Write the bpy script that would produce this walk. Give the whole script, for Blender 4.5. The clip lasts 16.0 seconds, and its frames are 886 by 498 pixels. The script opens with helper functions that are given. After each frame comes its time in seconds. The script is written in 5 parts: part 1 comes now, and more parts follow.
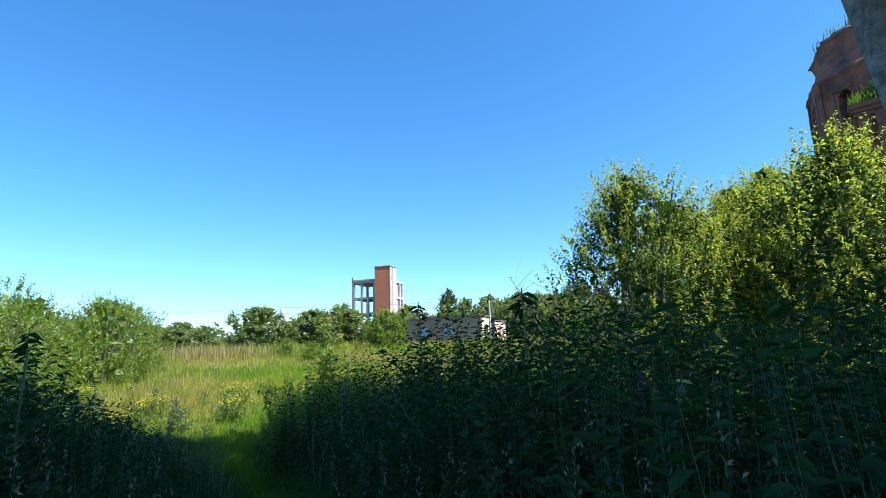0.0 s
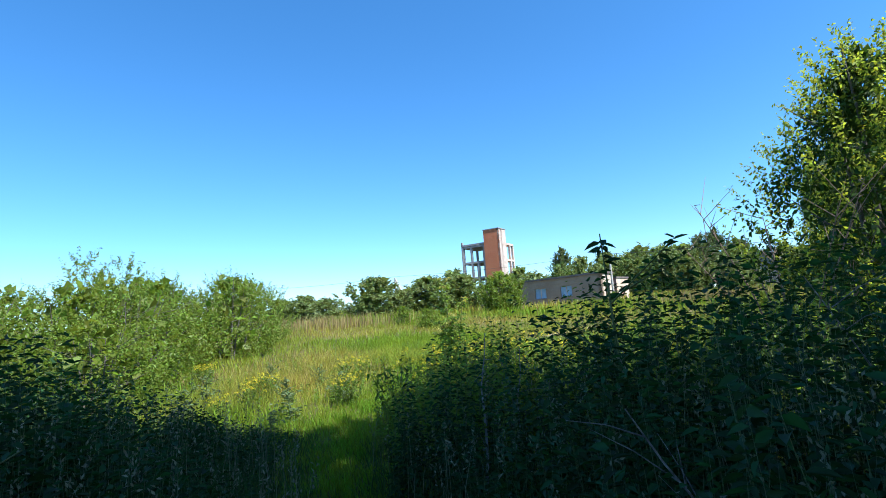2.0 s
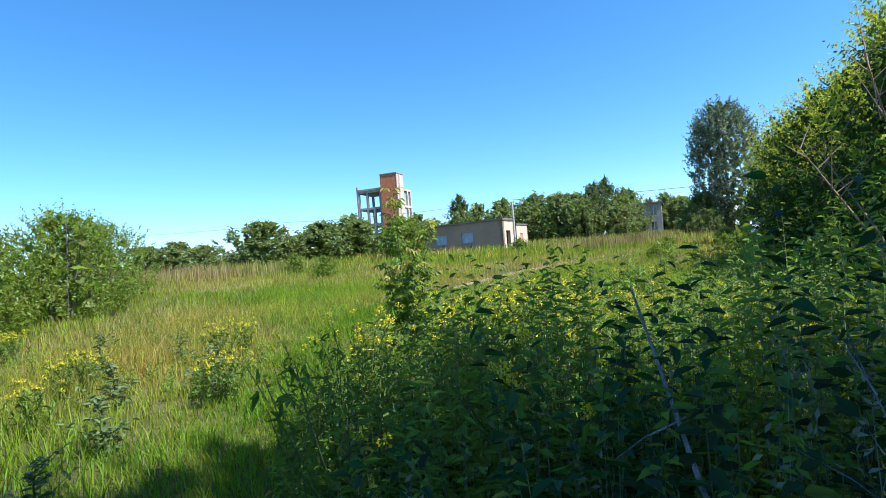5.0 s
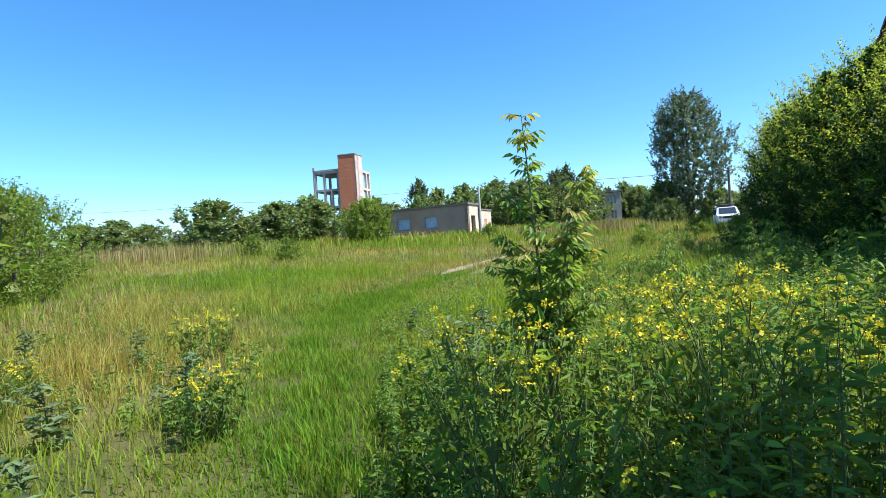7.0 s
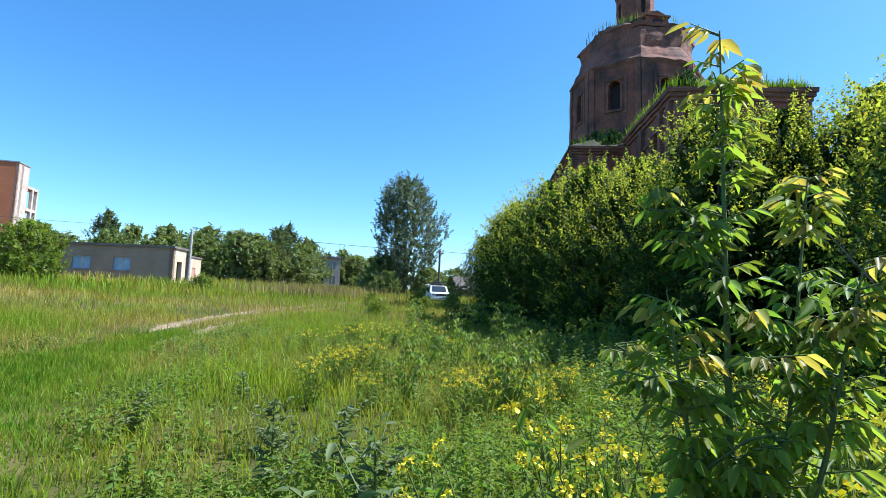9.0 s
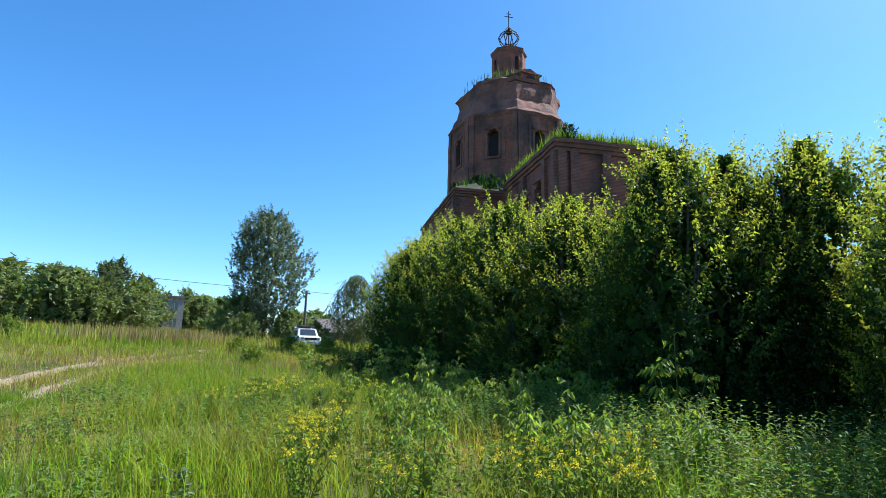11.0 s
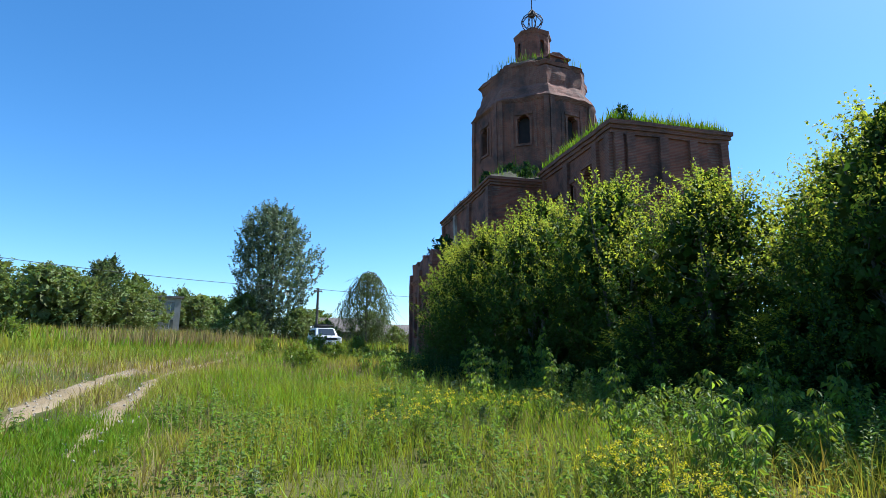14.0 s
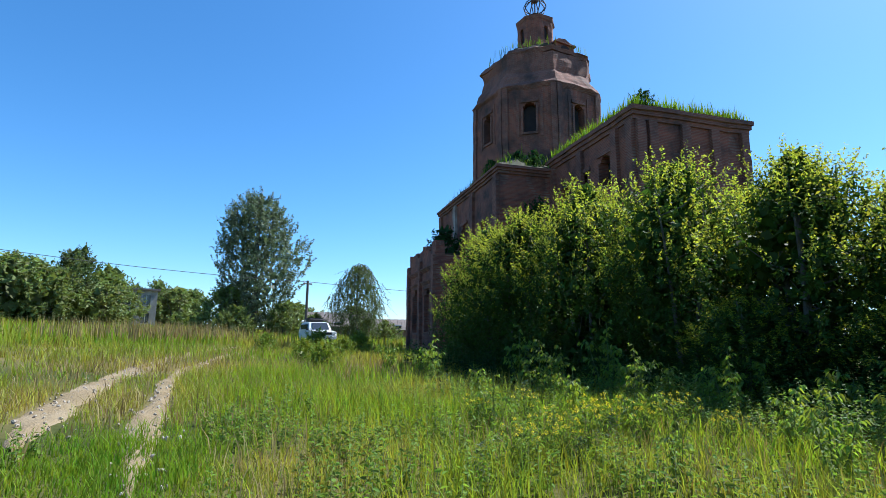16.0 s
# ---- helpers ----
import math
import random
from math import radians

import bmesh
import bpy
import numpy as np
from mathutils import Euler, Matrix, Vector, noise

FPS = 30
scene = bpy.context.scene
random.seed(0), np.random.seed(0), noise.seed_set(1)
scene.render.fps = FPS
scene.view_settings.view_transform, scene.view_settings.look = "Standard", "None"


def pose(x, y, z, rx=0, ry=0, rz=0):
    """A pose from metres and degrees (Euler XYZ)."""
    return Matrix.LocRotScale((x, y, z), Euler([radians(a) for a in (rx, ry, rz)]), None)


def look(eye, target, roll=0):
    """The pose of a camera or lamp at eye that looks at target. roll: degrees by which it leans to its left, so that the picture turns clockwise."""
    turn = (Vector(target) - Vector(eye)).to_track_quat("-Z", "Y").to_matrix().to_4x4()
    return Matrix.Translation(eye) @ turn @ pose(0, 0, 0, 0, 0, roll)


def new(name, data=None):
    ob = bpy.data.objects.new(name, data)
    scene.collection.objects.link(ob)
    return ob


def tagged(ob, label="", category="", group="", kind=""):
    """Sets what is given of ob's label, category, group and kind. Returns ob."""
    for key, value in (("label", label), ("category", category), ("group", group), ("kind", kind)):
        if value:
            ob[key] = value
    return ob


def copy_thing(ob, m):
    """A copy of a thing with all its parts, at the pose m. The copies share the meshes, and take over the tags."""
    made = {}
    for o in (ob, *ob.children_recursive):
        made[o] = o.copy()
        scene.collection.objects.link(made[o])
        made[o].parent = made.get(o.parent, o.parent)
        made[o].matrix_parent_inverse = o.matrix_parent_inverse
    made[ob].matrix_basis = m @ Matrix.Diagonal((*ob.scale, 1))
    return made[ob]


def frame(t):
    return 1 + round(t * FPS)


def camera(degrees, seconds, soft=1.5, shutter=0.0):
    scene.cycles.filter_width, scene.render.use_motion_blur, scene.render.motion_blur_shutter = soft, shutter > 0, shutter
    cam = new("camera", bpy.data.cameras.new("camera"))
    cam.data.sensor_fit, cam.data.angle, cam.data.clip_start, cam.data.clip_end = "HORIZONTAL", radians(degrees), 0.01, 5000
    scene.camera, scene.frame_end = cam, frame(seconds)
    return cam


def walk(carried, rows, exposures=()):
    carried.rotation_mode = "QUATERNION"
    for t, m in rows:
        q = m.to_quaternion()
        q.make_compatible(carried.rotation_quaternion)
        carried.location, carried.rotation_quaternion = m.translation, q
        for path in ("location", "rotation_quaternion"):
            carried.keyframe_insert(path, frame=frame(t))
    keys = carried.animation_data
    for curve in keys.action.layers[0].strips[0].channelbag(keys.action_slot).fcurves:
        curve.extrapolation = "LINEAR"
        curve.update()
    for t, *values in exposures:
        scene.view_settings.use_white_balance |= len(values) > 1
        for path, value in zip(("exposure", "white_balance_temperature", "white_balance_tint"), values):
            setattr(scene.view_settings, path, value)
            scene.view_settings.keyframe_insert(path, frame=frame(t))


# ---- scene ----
cam = camera(80.3, 16.0, 0.6)
PATH = [
    (0, -0.042, -0.333, 1.561, 101.00, 1.85, -0.61),
    (0.5, -0.289, 0.299, 1.516, 99.82, 2.58, 4.27),
    (1, -0.426, 0.942, 1.551, 98.21, 3.66, 8.63),
    (1.5, -0.544, 1.587, 1.594, 97.42, 4.26, 11.13),
    (2, -0.676, 2.205, 1.624, 97.74, 4.25, 11.53),
    (2.5, -0.845, 2.786, 1.681, 97.28, 4.71, 11.65),
    (3, -1.084, 3.393, 1.740, 96.18, 4.68, 12.40),
    (3.5, -1.336, 4.045, 1.733, 94.44, 5.19, 11.80),
    (4, -1.557, 4.729, 1.659, 92.33, 4.88, 8.55),
    (4.5, -1.770, 5.377, 1.609, 91.72, 4.44, 3.57),
    (4.7, -1.854, 5.624, 1.601, 91.57, 4.65, 1.69),
    (6.8, -3.150, 7.674, 1.599, 89.17, 3.92, -4.65),
    (7, -3.246, 7.930, 1.599, 89.32, 3.81, -5.44),
    (7.5, -3.443, 8.557, 1.598, 89.25, 3.87, -8.80),
    (8, -3.568, 9.204, 1.597, 89.87, 4.06, -14.78),
    (8.5, -3.671, 9.834, 1.597, 92.60, 0.51, -24.09),
    (9, -3.811, 10.374, 1.587, 95.70, -2.14, -36.59),
    (9.2, -3.879, 10.581, 1.577, 96.98, -3.04, -43.00),
    (11.3, -4.151, 13.510, 1.606, 100.72, -1.20, -52.70),
    (11.5, -4.172, 13.780, 1.601, 100.64, -0.98, -52.55),
    (12, -4.227, 14.457, 1.583, 100.52, -0.56, -52.33),
    (12.5, -4.278, 15.142, 1.572, 100.31, -0.57, -52.29),
    (13, -4.313, 15.856, 1.595, 100.17, -0.37, -52.63),
    (13.5, -4.340, 16.570, 1.616, 100.29, -0.24, -53.31),
    (14, -4.347, 17.283, 1.625, 100.52, -0.39, -54.26),
    (14.5, -4.349, 17.969, 1.630, 100.67, -0.33, -55.12),
    (15, -4.313, 18.626, 1.630, 100.55, -0.52, -55.89),
    (15.5, -4.242, 19.260, 1.626, 100.28, -0.45, -56.38),
    (16, -4.140, 19.871, 1.619, 100.01, -0.43, -57.05),
]
walk(cam, [(t, pose(*row)) for t, *row in PATH], [(0, 1.0, 5750, 7), (4.5, 0.9, 5750, 7), (8.5, 0.9, 5750, 7), (12, 0.76, 5750, 7), (16, 0.68, 5750, 7)])

# ---- world, sun, exposure ----
SUN_AZ, SUN_EL = 120.0, 55.0
world = bpy.data.worlds.new("world")
scene.world = world
world.use_nodes = True
wn, wl = world.node_tree.nodes, world.node_tree.links
sky = wn.new("ShaderNodeTexSky")
sky.sky_type = 'NISHITA'
sky.sun_disc = False
sky.sun_elevation, sky.sun_rotation = radians(SUN_EL), radians(SUN_AZ)
sky.air_density, sky.dust_density, sky.ozone_density, sky.altitude = 0.85, 0.6, 3.8, 200
hue = wn.new("ShaderNodeHueSaturation")
hue.inputs["Saturation"].default_value = 1.21
hue.inputs["Hue"].default_value = 0.4955
wl.new(sky.outputs[0], hue.inputs["Color"])
wl.new(hue.outputs[0], wn["Background"].inputs[0])
wn["Background"].inputs[1].default_value = 0.14
sun_data = bpy.data.lights.new("sun", "SUN")
sun_data.energy, sun_data.angle, sun_data.color = 5.0, radians(0.55), (1.0, 0.95, 0.86)
sun = new("sun", sun_data)
sa, se = radians(SUN_AZ), radians(SUN_EL)
sun.matrix_world = look((0, 0, 60), (-math.sin(sa) * math.cos(se), -math.cos(sa) * math.cos(se), 60 - math.sin(se)))


# ---- materials ----
def material(name, base, rough=0.7, metal=0.0, var=None, scale=3.0, bump=0.0, bump_scale=40.0, translucent=None,
             amount=0.4, islands=0.0, patch=None, patch_scale=0.15, spec=0.4, patch_range=(0.45, 0.62)):
    """A Principled material: base colour varied to var by noise, to patch by large noise, by pieces through islands."""
    m = bpy.data.materials.new(name)
    m.use_nodes = True
    n, l = m.node_tree.nodes, m.node_tree.links
    p = n["Principled BSDF"]
    p.inputs["Roughness"].default_value, p.inputs["Metallic"].default_value = rough, metal
    p.inputs["Specular IOR Level"].default_value = spec
    geo = n.new("ShaderNodeNewGeometry")
    col = n.new("ShaderNodeRGB")
    col.outputs[0].default_value = (*base, 1)
    out = col.outputs[0]

    def blend(fac, a, b):
        mix = n.new("ShaderNodeMix")
        mix.data_type = 'RGBA'
        l.new(fac, mix.inputs[0])
        l.new(a, mix.inputs[6])
        mix.inputs[7].default_value = (*b, 1)
        return mix.outputs[2]

    def noise_fac(sc, lo, hi, detail=4.0):
        tex = n.new("ShaderNodeTexNoise")
        tex.inputs["Scale"].default_value, tex.inputs["Detail"].default_value = sc, detail
        l.new(geo.outputs["Position"], tex.inputs["Vector"])
        r = n.new("ShaderNodeMapRange")
        r.inputs[1].default_value, r.inputs[2].default_value = lo, hi
        l.new(tex.outputs[0], r.inputs[0])
        return r.outputs[0]

    if var:
        out = blend(noise_fac(scale, 0.35, 0.68), out, var)
    if patch:
        out = blend(noise_fac(patch_scale, *patch_range), out, patch)
    if islands:
        hs = n.new("ShaderNodeHueSaturation")
        r = n.new("ShaderNodeMapRange")
        r.inputs[3].default_value, r.inputs[4].default_value = 1 - islands, 1 + islands
        l.new(geo.outputs["Random Per Island"], r.inputs[0])
        l.new(r.outputs[0], hs.inputs["Value"])
        r2 = n.new("ShaderNodeMapRange")
        r2.inputs[3].default_value, r2.inputs[4].default_value = 0.5 - 0.07 * islands, 0.5 + 0.07 * islands
        l.new(geo.outputs["Random Per Island"], r2.inputs[0])
        l.new(r2.outputs[0], hs.inputs["Hue"])
        l.new(out, hs.inputs["Color"])
        out = hs.outputs[0]
    l.new(out, p.inputs["Base Color"])
    if bump:
        tex = n.new("ShaderNodeTexNoise")
        tex.inputs["Scale"].default_value, tex.inputs["Detail"].default_value = bump_scale, 6
        l.new(geo.outputs["Position"], tex.inputs["Vector"])
        b = n.new("ShaderNodeBump")
        b.inputs["Strength"].default_value, b.inputs["Distance"].default_value = bump, 0.05
        l.new(tex.outputs[0], b.inputs["Height"])
        l.new(b.outputs[0], p.inputs["Normal"])
    if translucent:
        tr = n.new("ShaderNodeBsdfTranslucent")
        gain = n.new("ShaderNodeMix")
        gain.data_type, gain.blend_type = 'RGBA', 'MULTIPLY'
        gain.inputs[0].default_value = 1.0
        l.new(out, gain.inputs[6])
        gain.inputs[7].default_value = (*translucent, 1)
        l.new(gain.outputs[2], tr.inputs[0])
        mx = n.new("ShaderNodeMixShader")
        mx.inputs[0].default_value = amount
        l.new(p.outputs[0], mx.inputs[1])
        l.new(tr.outputs[0], mx.inputs[2])
        l.new(mx.outputs[0], n["Material Output"].inputs[0])
    return m


def masonry(name, brick, brick2, mortar, stain, tilt=0.0, size=0.26, rough=0.9):
    """Weathered brickwork with recessed joints and stains; tilt turns the courses' direction about the vertical."""
    m = bpy.data.materials.new(name)
    m.use_nodes = True
    n, l = m.node_tree.nodes, m.node_tree.links
    p = n["Principled BSDF"]
    p.inputs["Roughness"].default_value = rough
    geo = n.new("ShaderNodeNewGeometry")
    sep = n.new("ShaderNodeSeparateXYZ")
    l.new(geo.outputs["Position"], sep.inputs[0])
    add = n.new("ShaderNodeMath")
    add.operation = 'MULTIPLY_ADD'
    add.inputs[1].default_value = tilt
    l.new(sep.outputs[0], add.inputs[0])
    l.new(sep.outputs[1], add.inputs[2])
    comb = n.new("ShaderNodeCombineXYZ")
    l.new(add.outputs[0], comb.inputs[0])
    l.new(sep.outputs[2], comb.inputs[1])
    bt = n.new("ShaderNodeTexBrick")
    bt.inputs["Color1"].default_value, bt.inputs["Color2"].default_value, bt.inputs["Mortar"].default_value = (*brick, 1), (*brick2, 1), (*mortar, 1)
    bt.inputs["Scale"].default_value, bt.inputs["Mortar Size"].default_value = 1.0, 0.012
    bt.inputs["Brick Width"].default_value, bt.inputs["Row Height"].default_value = size, 0.085
    l.new(comb.outputs[0], bt.inputs["Vector"])
    tex = n.new("ShaderNodeTexNoise")
    tex.inputs["Scale"].default_value, tex.inputs["Detail"].default_value, tex.inputs["Roughness"].default_value = 0.55, 9, 0.68
    l.new(geo.outputs["Position"], tex.inputs["Vector"])
    r = n.new("ShaderNodeMapRange")
    r.inputs[1].default_value, r.inputs[2].default_value = 0.44, 0.66
    l.new(tex.outputs[0], r.inputs[0])
    mix = n.new("ShaderNodeMix")
    mix.data_type = 'RGBA'
    l.new(r.outputs[0], mix.inputs[0])
    l.new(bt.outputs["Color"], mix.inputs[6])
    mix.inputs[7].default_value = (*stain, 1)
    l.new(mix.outputs[2], p.inputs["Base Color"])
    b = n.new("ShaderNodeBump")
    b.inputs["Strength"].default_value, b.inputs["Distance"].default_value = 1.0, 0.045
    l.new(tex.outputs[0], b.inputs["Height"])
    fine = n.new("ShaderNodeBump")
    fine.invert = True
    fine.inputs["Strength"].default_value, fine.inputs["Distance"].default_value = 0.8, 0.02
    l.new(bt.outputs["Fac"], fine.inputs["Height"])
    l.new(b.outputs[0], fine.inputs["Normal"])
    l.new(fine.outputs[0], p.inputs["Normal"])
    return m


LEAF_GAIN = (1.9, 1.75, 0.9)
# Maple's shaded foot and sunlit top are painted in as two leaf colours.
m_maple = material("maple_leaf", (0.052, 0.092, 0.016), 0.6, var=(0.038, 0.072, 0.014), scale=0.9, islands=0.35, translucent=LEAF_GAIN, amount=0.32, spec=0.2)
m_maple_lit = material("maple_lit_tip", (0.330, 0.360, 0.048), 0.6, var=(0.240, 0.290, 0.036), scale=0.9, islands=0.35, translucent=LEAF_GAIN, amount=0.5, spec=0.25)
m_young = material("young_leaf", (0.210, 0.285, 0.040), 0.5, var=(0.095, 0.170, 0.030), scale=2.0, islands=0.35, translucent=(2.0, 1.8, 0.9), amount=0.5)
m_tip = material("reddish_leaf_tip", (0.34, 0.33, 0.08), 0.45, islands=0.3, translucent=(1.9, 1.6, 0.9), amount=0.5)
m_aspen = material("poplar_leaf", (0.120, 0.160, 0.085), 0.45, var=(0.165, 0.195, 0.130), scale=0.6, islands=0.5, translucent=(1.5, 1.5, 0.9), amount=0.25)
m_far = material("distant_leaf", (0.145, 0.195, 0.050), 0.6, var=(0.175, 0.210, 0.070), scale=0.25, islands=0.4, translucent=(1.7, 1.6, 0.9), amount=0.3)
m_birch = material("birch_leaf", (0.085, 0.125, 0.035), 0.5, var=(0.10, 0.12, 0.05), scale=0.5, islands=0.4, translucent=(1.7, 1.6, 0.9), amount=0.35)
m_willow = material("willowy_bush_leaf", (0.185, 0.235, 0.030), 0.5, var=(0.120, 0.175, 0.025), scale=0.7, islands=0.4, translucent=(1.8, 1.7, 0.9), amount=0.42)
# Leaf darkened to carry the thicket's shade in its own colour.
m_weed = material("shaded_green_leaf", (0.021, 0.056, 0.018), 0.65, var=(0.033, 0.070, 0.020), scale=1.5, islands=0.4, translucent=(1.8, 1.8, 0.9), amount=0.3, spec=0.15)
# Lighter counterpart, with sunlight put into the leaf colour.
m_field_weed = material("lit_field_weed_leaf", (0.170, 0.240, 0.036), 0.6, var=(0.115, 0.180, 0.030), scale=1.8, islands=0.35, translucent=(1.8, 1.7, 0.9), amount=0.42, spec=0.2)
m_bed = material("lush_weed_leaf", (0.125, 0.195, 0.040), 0.5, var=(0.180, 0.245, 0.050), scale=1.3, islands=0.45, translucent=(1.8, 1.7, 0.9), amount=0.38, spec=0.3)
m_grey_weed = material("grey_green_leaf", (0.150, 0.195, 0.080), 0.55, var=(0.110, 0.150, 0.055), scale=4, islands=0.3, translucent=(1.6, 1.6, 1.0), amount=0.3)
m_grass = material("meadow_blade", (0.240, 0.300, 0.022), 0.5, var=(0.140, 0.215, 0.020), scale=0.8, islands=0.45, patch=(0.330, 0.265, 0.065), patch_scale=0.16, patch_range=(0.45, 0.66), translucent=(1.8, 1.7, 0.9), amount=0.42, spec=0.12)
m_short = material("short_blade", (0.110, 0.200, 0.014), 0.6, var=(0.190, 0.245, 0.022), scale=2.2, islands=0.35, translucent=(1.8, 1.8, 0.9), amount=0.4, spec=0.1)
# Blade colour lowered to hold the tree shade over the path's start.
m_verge = material("shade_dark_blade", (0.060, 0.098, 0.030), 0.6, var=(0.045, 0.080, 0.024), scale=2.0, islands=0.4, translucent=(1.7, 1.7, 1.0), amount=0.35, spec=0.15)
m_dry = material("dry_blade", (0.330, 0.230, 0.085), 0.7, var=(0.260, 0.220, 0.090), scale=1.2, islands=0.35, translucent=(1.3, 1.2, 0.9), amount=0.3)
m_straw = material("straw_stalk", (0.210, 0.210, 0.125), 0.7, islands=0.3, translucent=(1.2, 1.2, 1.0), amount=0.2)
m_stem = material("green_stem", (0.095, 0.150, 0.035), 0.6, var=(0.120, 0.135, 0.045), scale=8)
m_yellow = material("yellow_petal", (0.800, 0.620, 0.020), 0.5, var=(0.70, 0.60, 0.03), scale=20, islands=0.2, translucent=(1.1, 1.1, 0.8), amount=0.35)
m_purple = material("violet_petal", (0.22, 0.16, 0.42), 0.6, islands=0.2)
m_bark = material("grey_bark", (0.150, 0.135, 0.110), 0.9, var=(0.085, 0.075, 0.062), scale=6, bump=1.0, bump_scale=14)
m_old_trunk = material("weathered_trunk", (0.30, 0.29, 0.27), 0.9, var=(0.13, 0.12, 0.11), scale=9, bump=1.0, bump_scale=22)
m_deadwood = material("dead_wood", (0.30, 0.20, 0.15), 0.9, var=(0.20, 0.14, 0.11), scale=10)
m_soil = material("meadow_soil", (0.080, 0.085, 0.024), 0.95, var=(0.052, 0.064, 0.018), scale=0.9, patch=(0.170, 0.135, 0.055), patch_scale=0.16, bump=0.6, bump_scale=9, spec=0.08)
m_track = material("dusty_track", (0.270, 0.195, 0.105), 0.95, var=(0.230, 0.170, 0.090), scale=2.2, bump=0.8, bump_scale=24, patch=(0.31, 0.235, 0.14), patch_scale=1.1)
m_stone = material("pale_stone", (0.43, 0.38, 0.31), 0.9, var=(0.30, 0.25, 0.2), scale=14, bump=0.5)
m_church = masonry("old_red_brick", (0.310, 0.092, 0.050), (0.200, 0.060, 0.038), (0.270, 0.150, 0.105), (0.062, 0.036, 0.030), 0.86)
m_church_trim = masonry("weathered_brick_trim", (0.270, 0.090, 0.054), (0.180, 0.062, 0.042), (0.270, 0.165, 0.120), (0.075, 0.042, 0.034), 0.86)
m_church_roof = material("mossy_roof_soil", (0.065, 0.052, 0.035), 0.95, var=(0.045, 0.050, 0.022), scale=1.0, bump=0.8, bump_scale=5)
m_white_wash = material("flaking_whitewash", (0.42, 0.38, 0.33), 0.9, var=(0.20, 0.11, 0.08), scale=1.1, bump=0.5, bump_scale=8)
# Near-black colour that stands for the shade inside openings.
m_void = material("unlit_interior", (0.030, 0.026, 0.028), 0.95, var=(0.045, 0.035, 0.035), scale=1.5)
m_orange = masonry("orange_brick", (0.520, 0.165, 0.065), (0.450, 0.140, 0.060), (0.440, 0.220, 0.130), (0.460, 0.150, 0.070), 2.6)
# Pale brick of the sunward side, the sun's brightness put into it.
m_pale_brick = material("sunlit_pale_brick", (0.62, 0.52, 0.44), 0.9, var=(0.48, 0.36, 0.29), scale=1.2, bump=0.4, bump_scale=8)
m_concrete = material("stained_concrete", (0.33, 0.31, 0.30), 0.9, var=(0.22, 0.21, 0.21), scale=0.7, bump=0.4, bump_scale=8)
m_tan = masonry("tan_brick", (0.400, 0.290, 0.195), (0.350, 0.250, 0.170), (0.330, 0.270, 0.210), (0.310, 0.225, 0.155), 0.2)
m_cream = material("sun_toned_cream", (0.64, 0.53, 0.40), 0.9, var=(0.50, 0.36, 0.26), scale=0.9, bump=0.3, bump_scale=9)
m_pinkish = material("pink_brick_wall", (0.50, 0.27, 0.20), 0.9, var=(0.40, 0.22, 0.16), scale=1.4, bump=0.4, bump_scale=9)
m_blue_board = material("pale_blue_board", (0.36, 0.50, 0.66), 0.5, var=(0.28, 0.40, 0.52), scale=2)
m_grey_block = material("grey_silicate_brick", (0.36, 0.35, 0.32), 0.9, var=(0.25, 0.24, 0.22), scale=0.8, bump=0.4, bump_scale=9)
m_slate = material("grey_slate_roof", (0.200, 0.165, 0.145), 0.85, var=(0.130, 0.110, 0.100), scale=0.9, bump=0.6, bump_scale=7)
m_house = material("brown_house_wall", (0.25, 0.17, 0.12), 0.9, var=(0.17, 0.12, 0.09), scale=1.2)
m_white_paint = material("white_car_paint", (0.80, 0.80, 0.80), 0.25, var=(0.74, 0.73, 0.71), scale=2.5, spec=0.5)
m_car_dark = material("black_plastic", (0.025, 0.025, 0.028), 0.5, var=(0.04, 0.04, 0.04), scale=12)
m_car_glass = material("tinted_car_glass", (0.03, 0.04, 0.05), 0.08, spec=0.8)
m_lamp_glass = material("headlight_glass", (0.6, 0.62, 0.65), 0.1, metal=0.5)
m_rubber = material("tyre_rubber", (0.02, 0.02, 0.02), 0.85, var=(0.035, 0.032, 0.03), scale=10)
m_iron = material("rusted_iron", (0.055, 0.045, 0.040), 0.7, metal=0.4, var=(0.09, 0.05, 0.035), scale=8)
m_pole = material("weathered_pole", (0.52, 0.49, 0.44), 0.9, var=(0.36, 0.33, 0.29), scale=4, bump=0.4)
m_pole_dark = material("dark_wooden_pole", (0.13, 0.11, 0.095), 0.9, var=(0.09, 0.075, 0.065), scale=4, bump=0.4)
m_wire = material("dark_wire", (0.05, 0.05, 0.05), 0.6)


# ---- tools ----
def soft(u, w):
    return w * math.log1p(math.exp(max(-30.0, min(30.0, u / w)))) if u / w < 30 else u


def ground_z(x, y):
    """Height of the land: level along the walk, rising slowly beyond it."""
    r = soft(y - 20, 5) - soft(y - 105, 12)
    return 0.052 * r - 0.016 * max(-40, min(40, x)) * min(1, r / 40)


def ground_zs(xs, ys):
    return np.array([ground_z(a, b) for a, b in zip(xs, ys)])


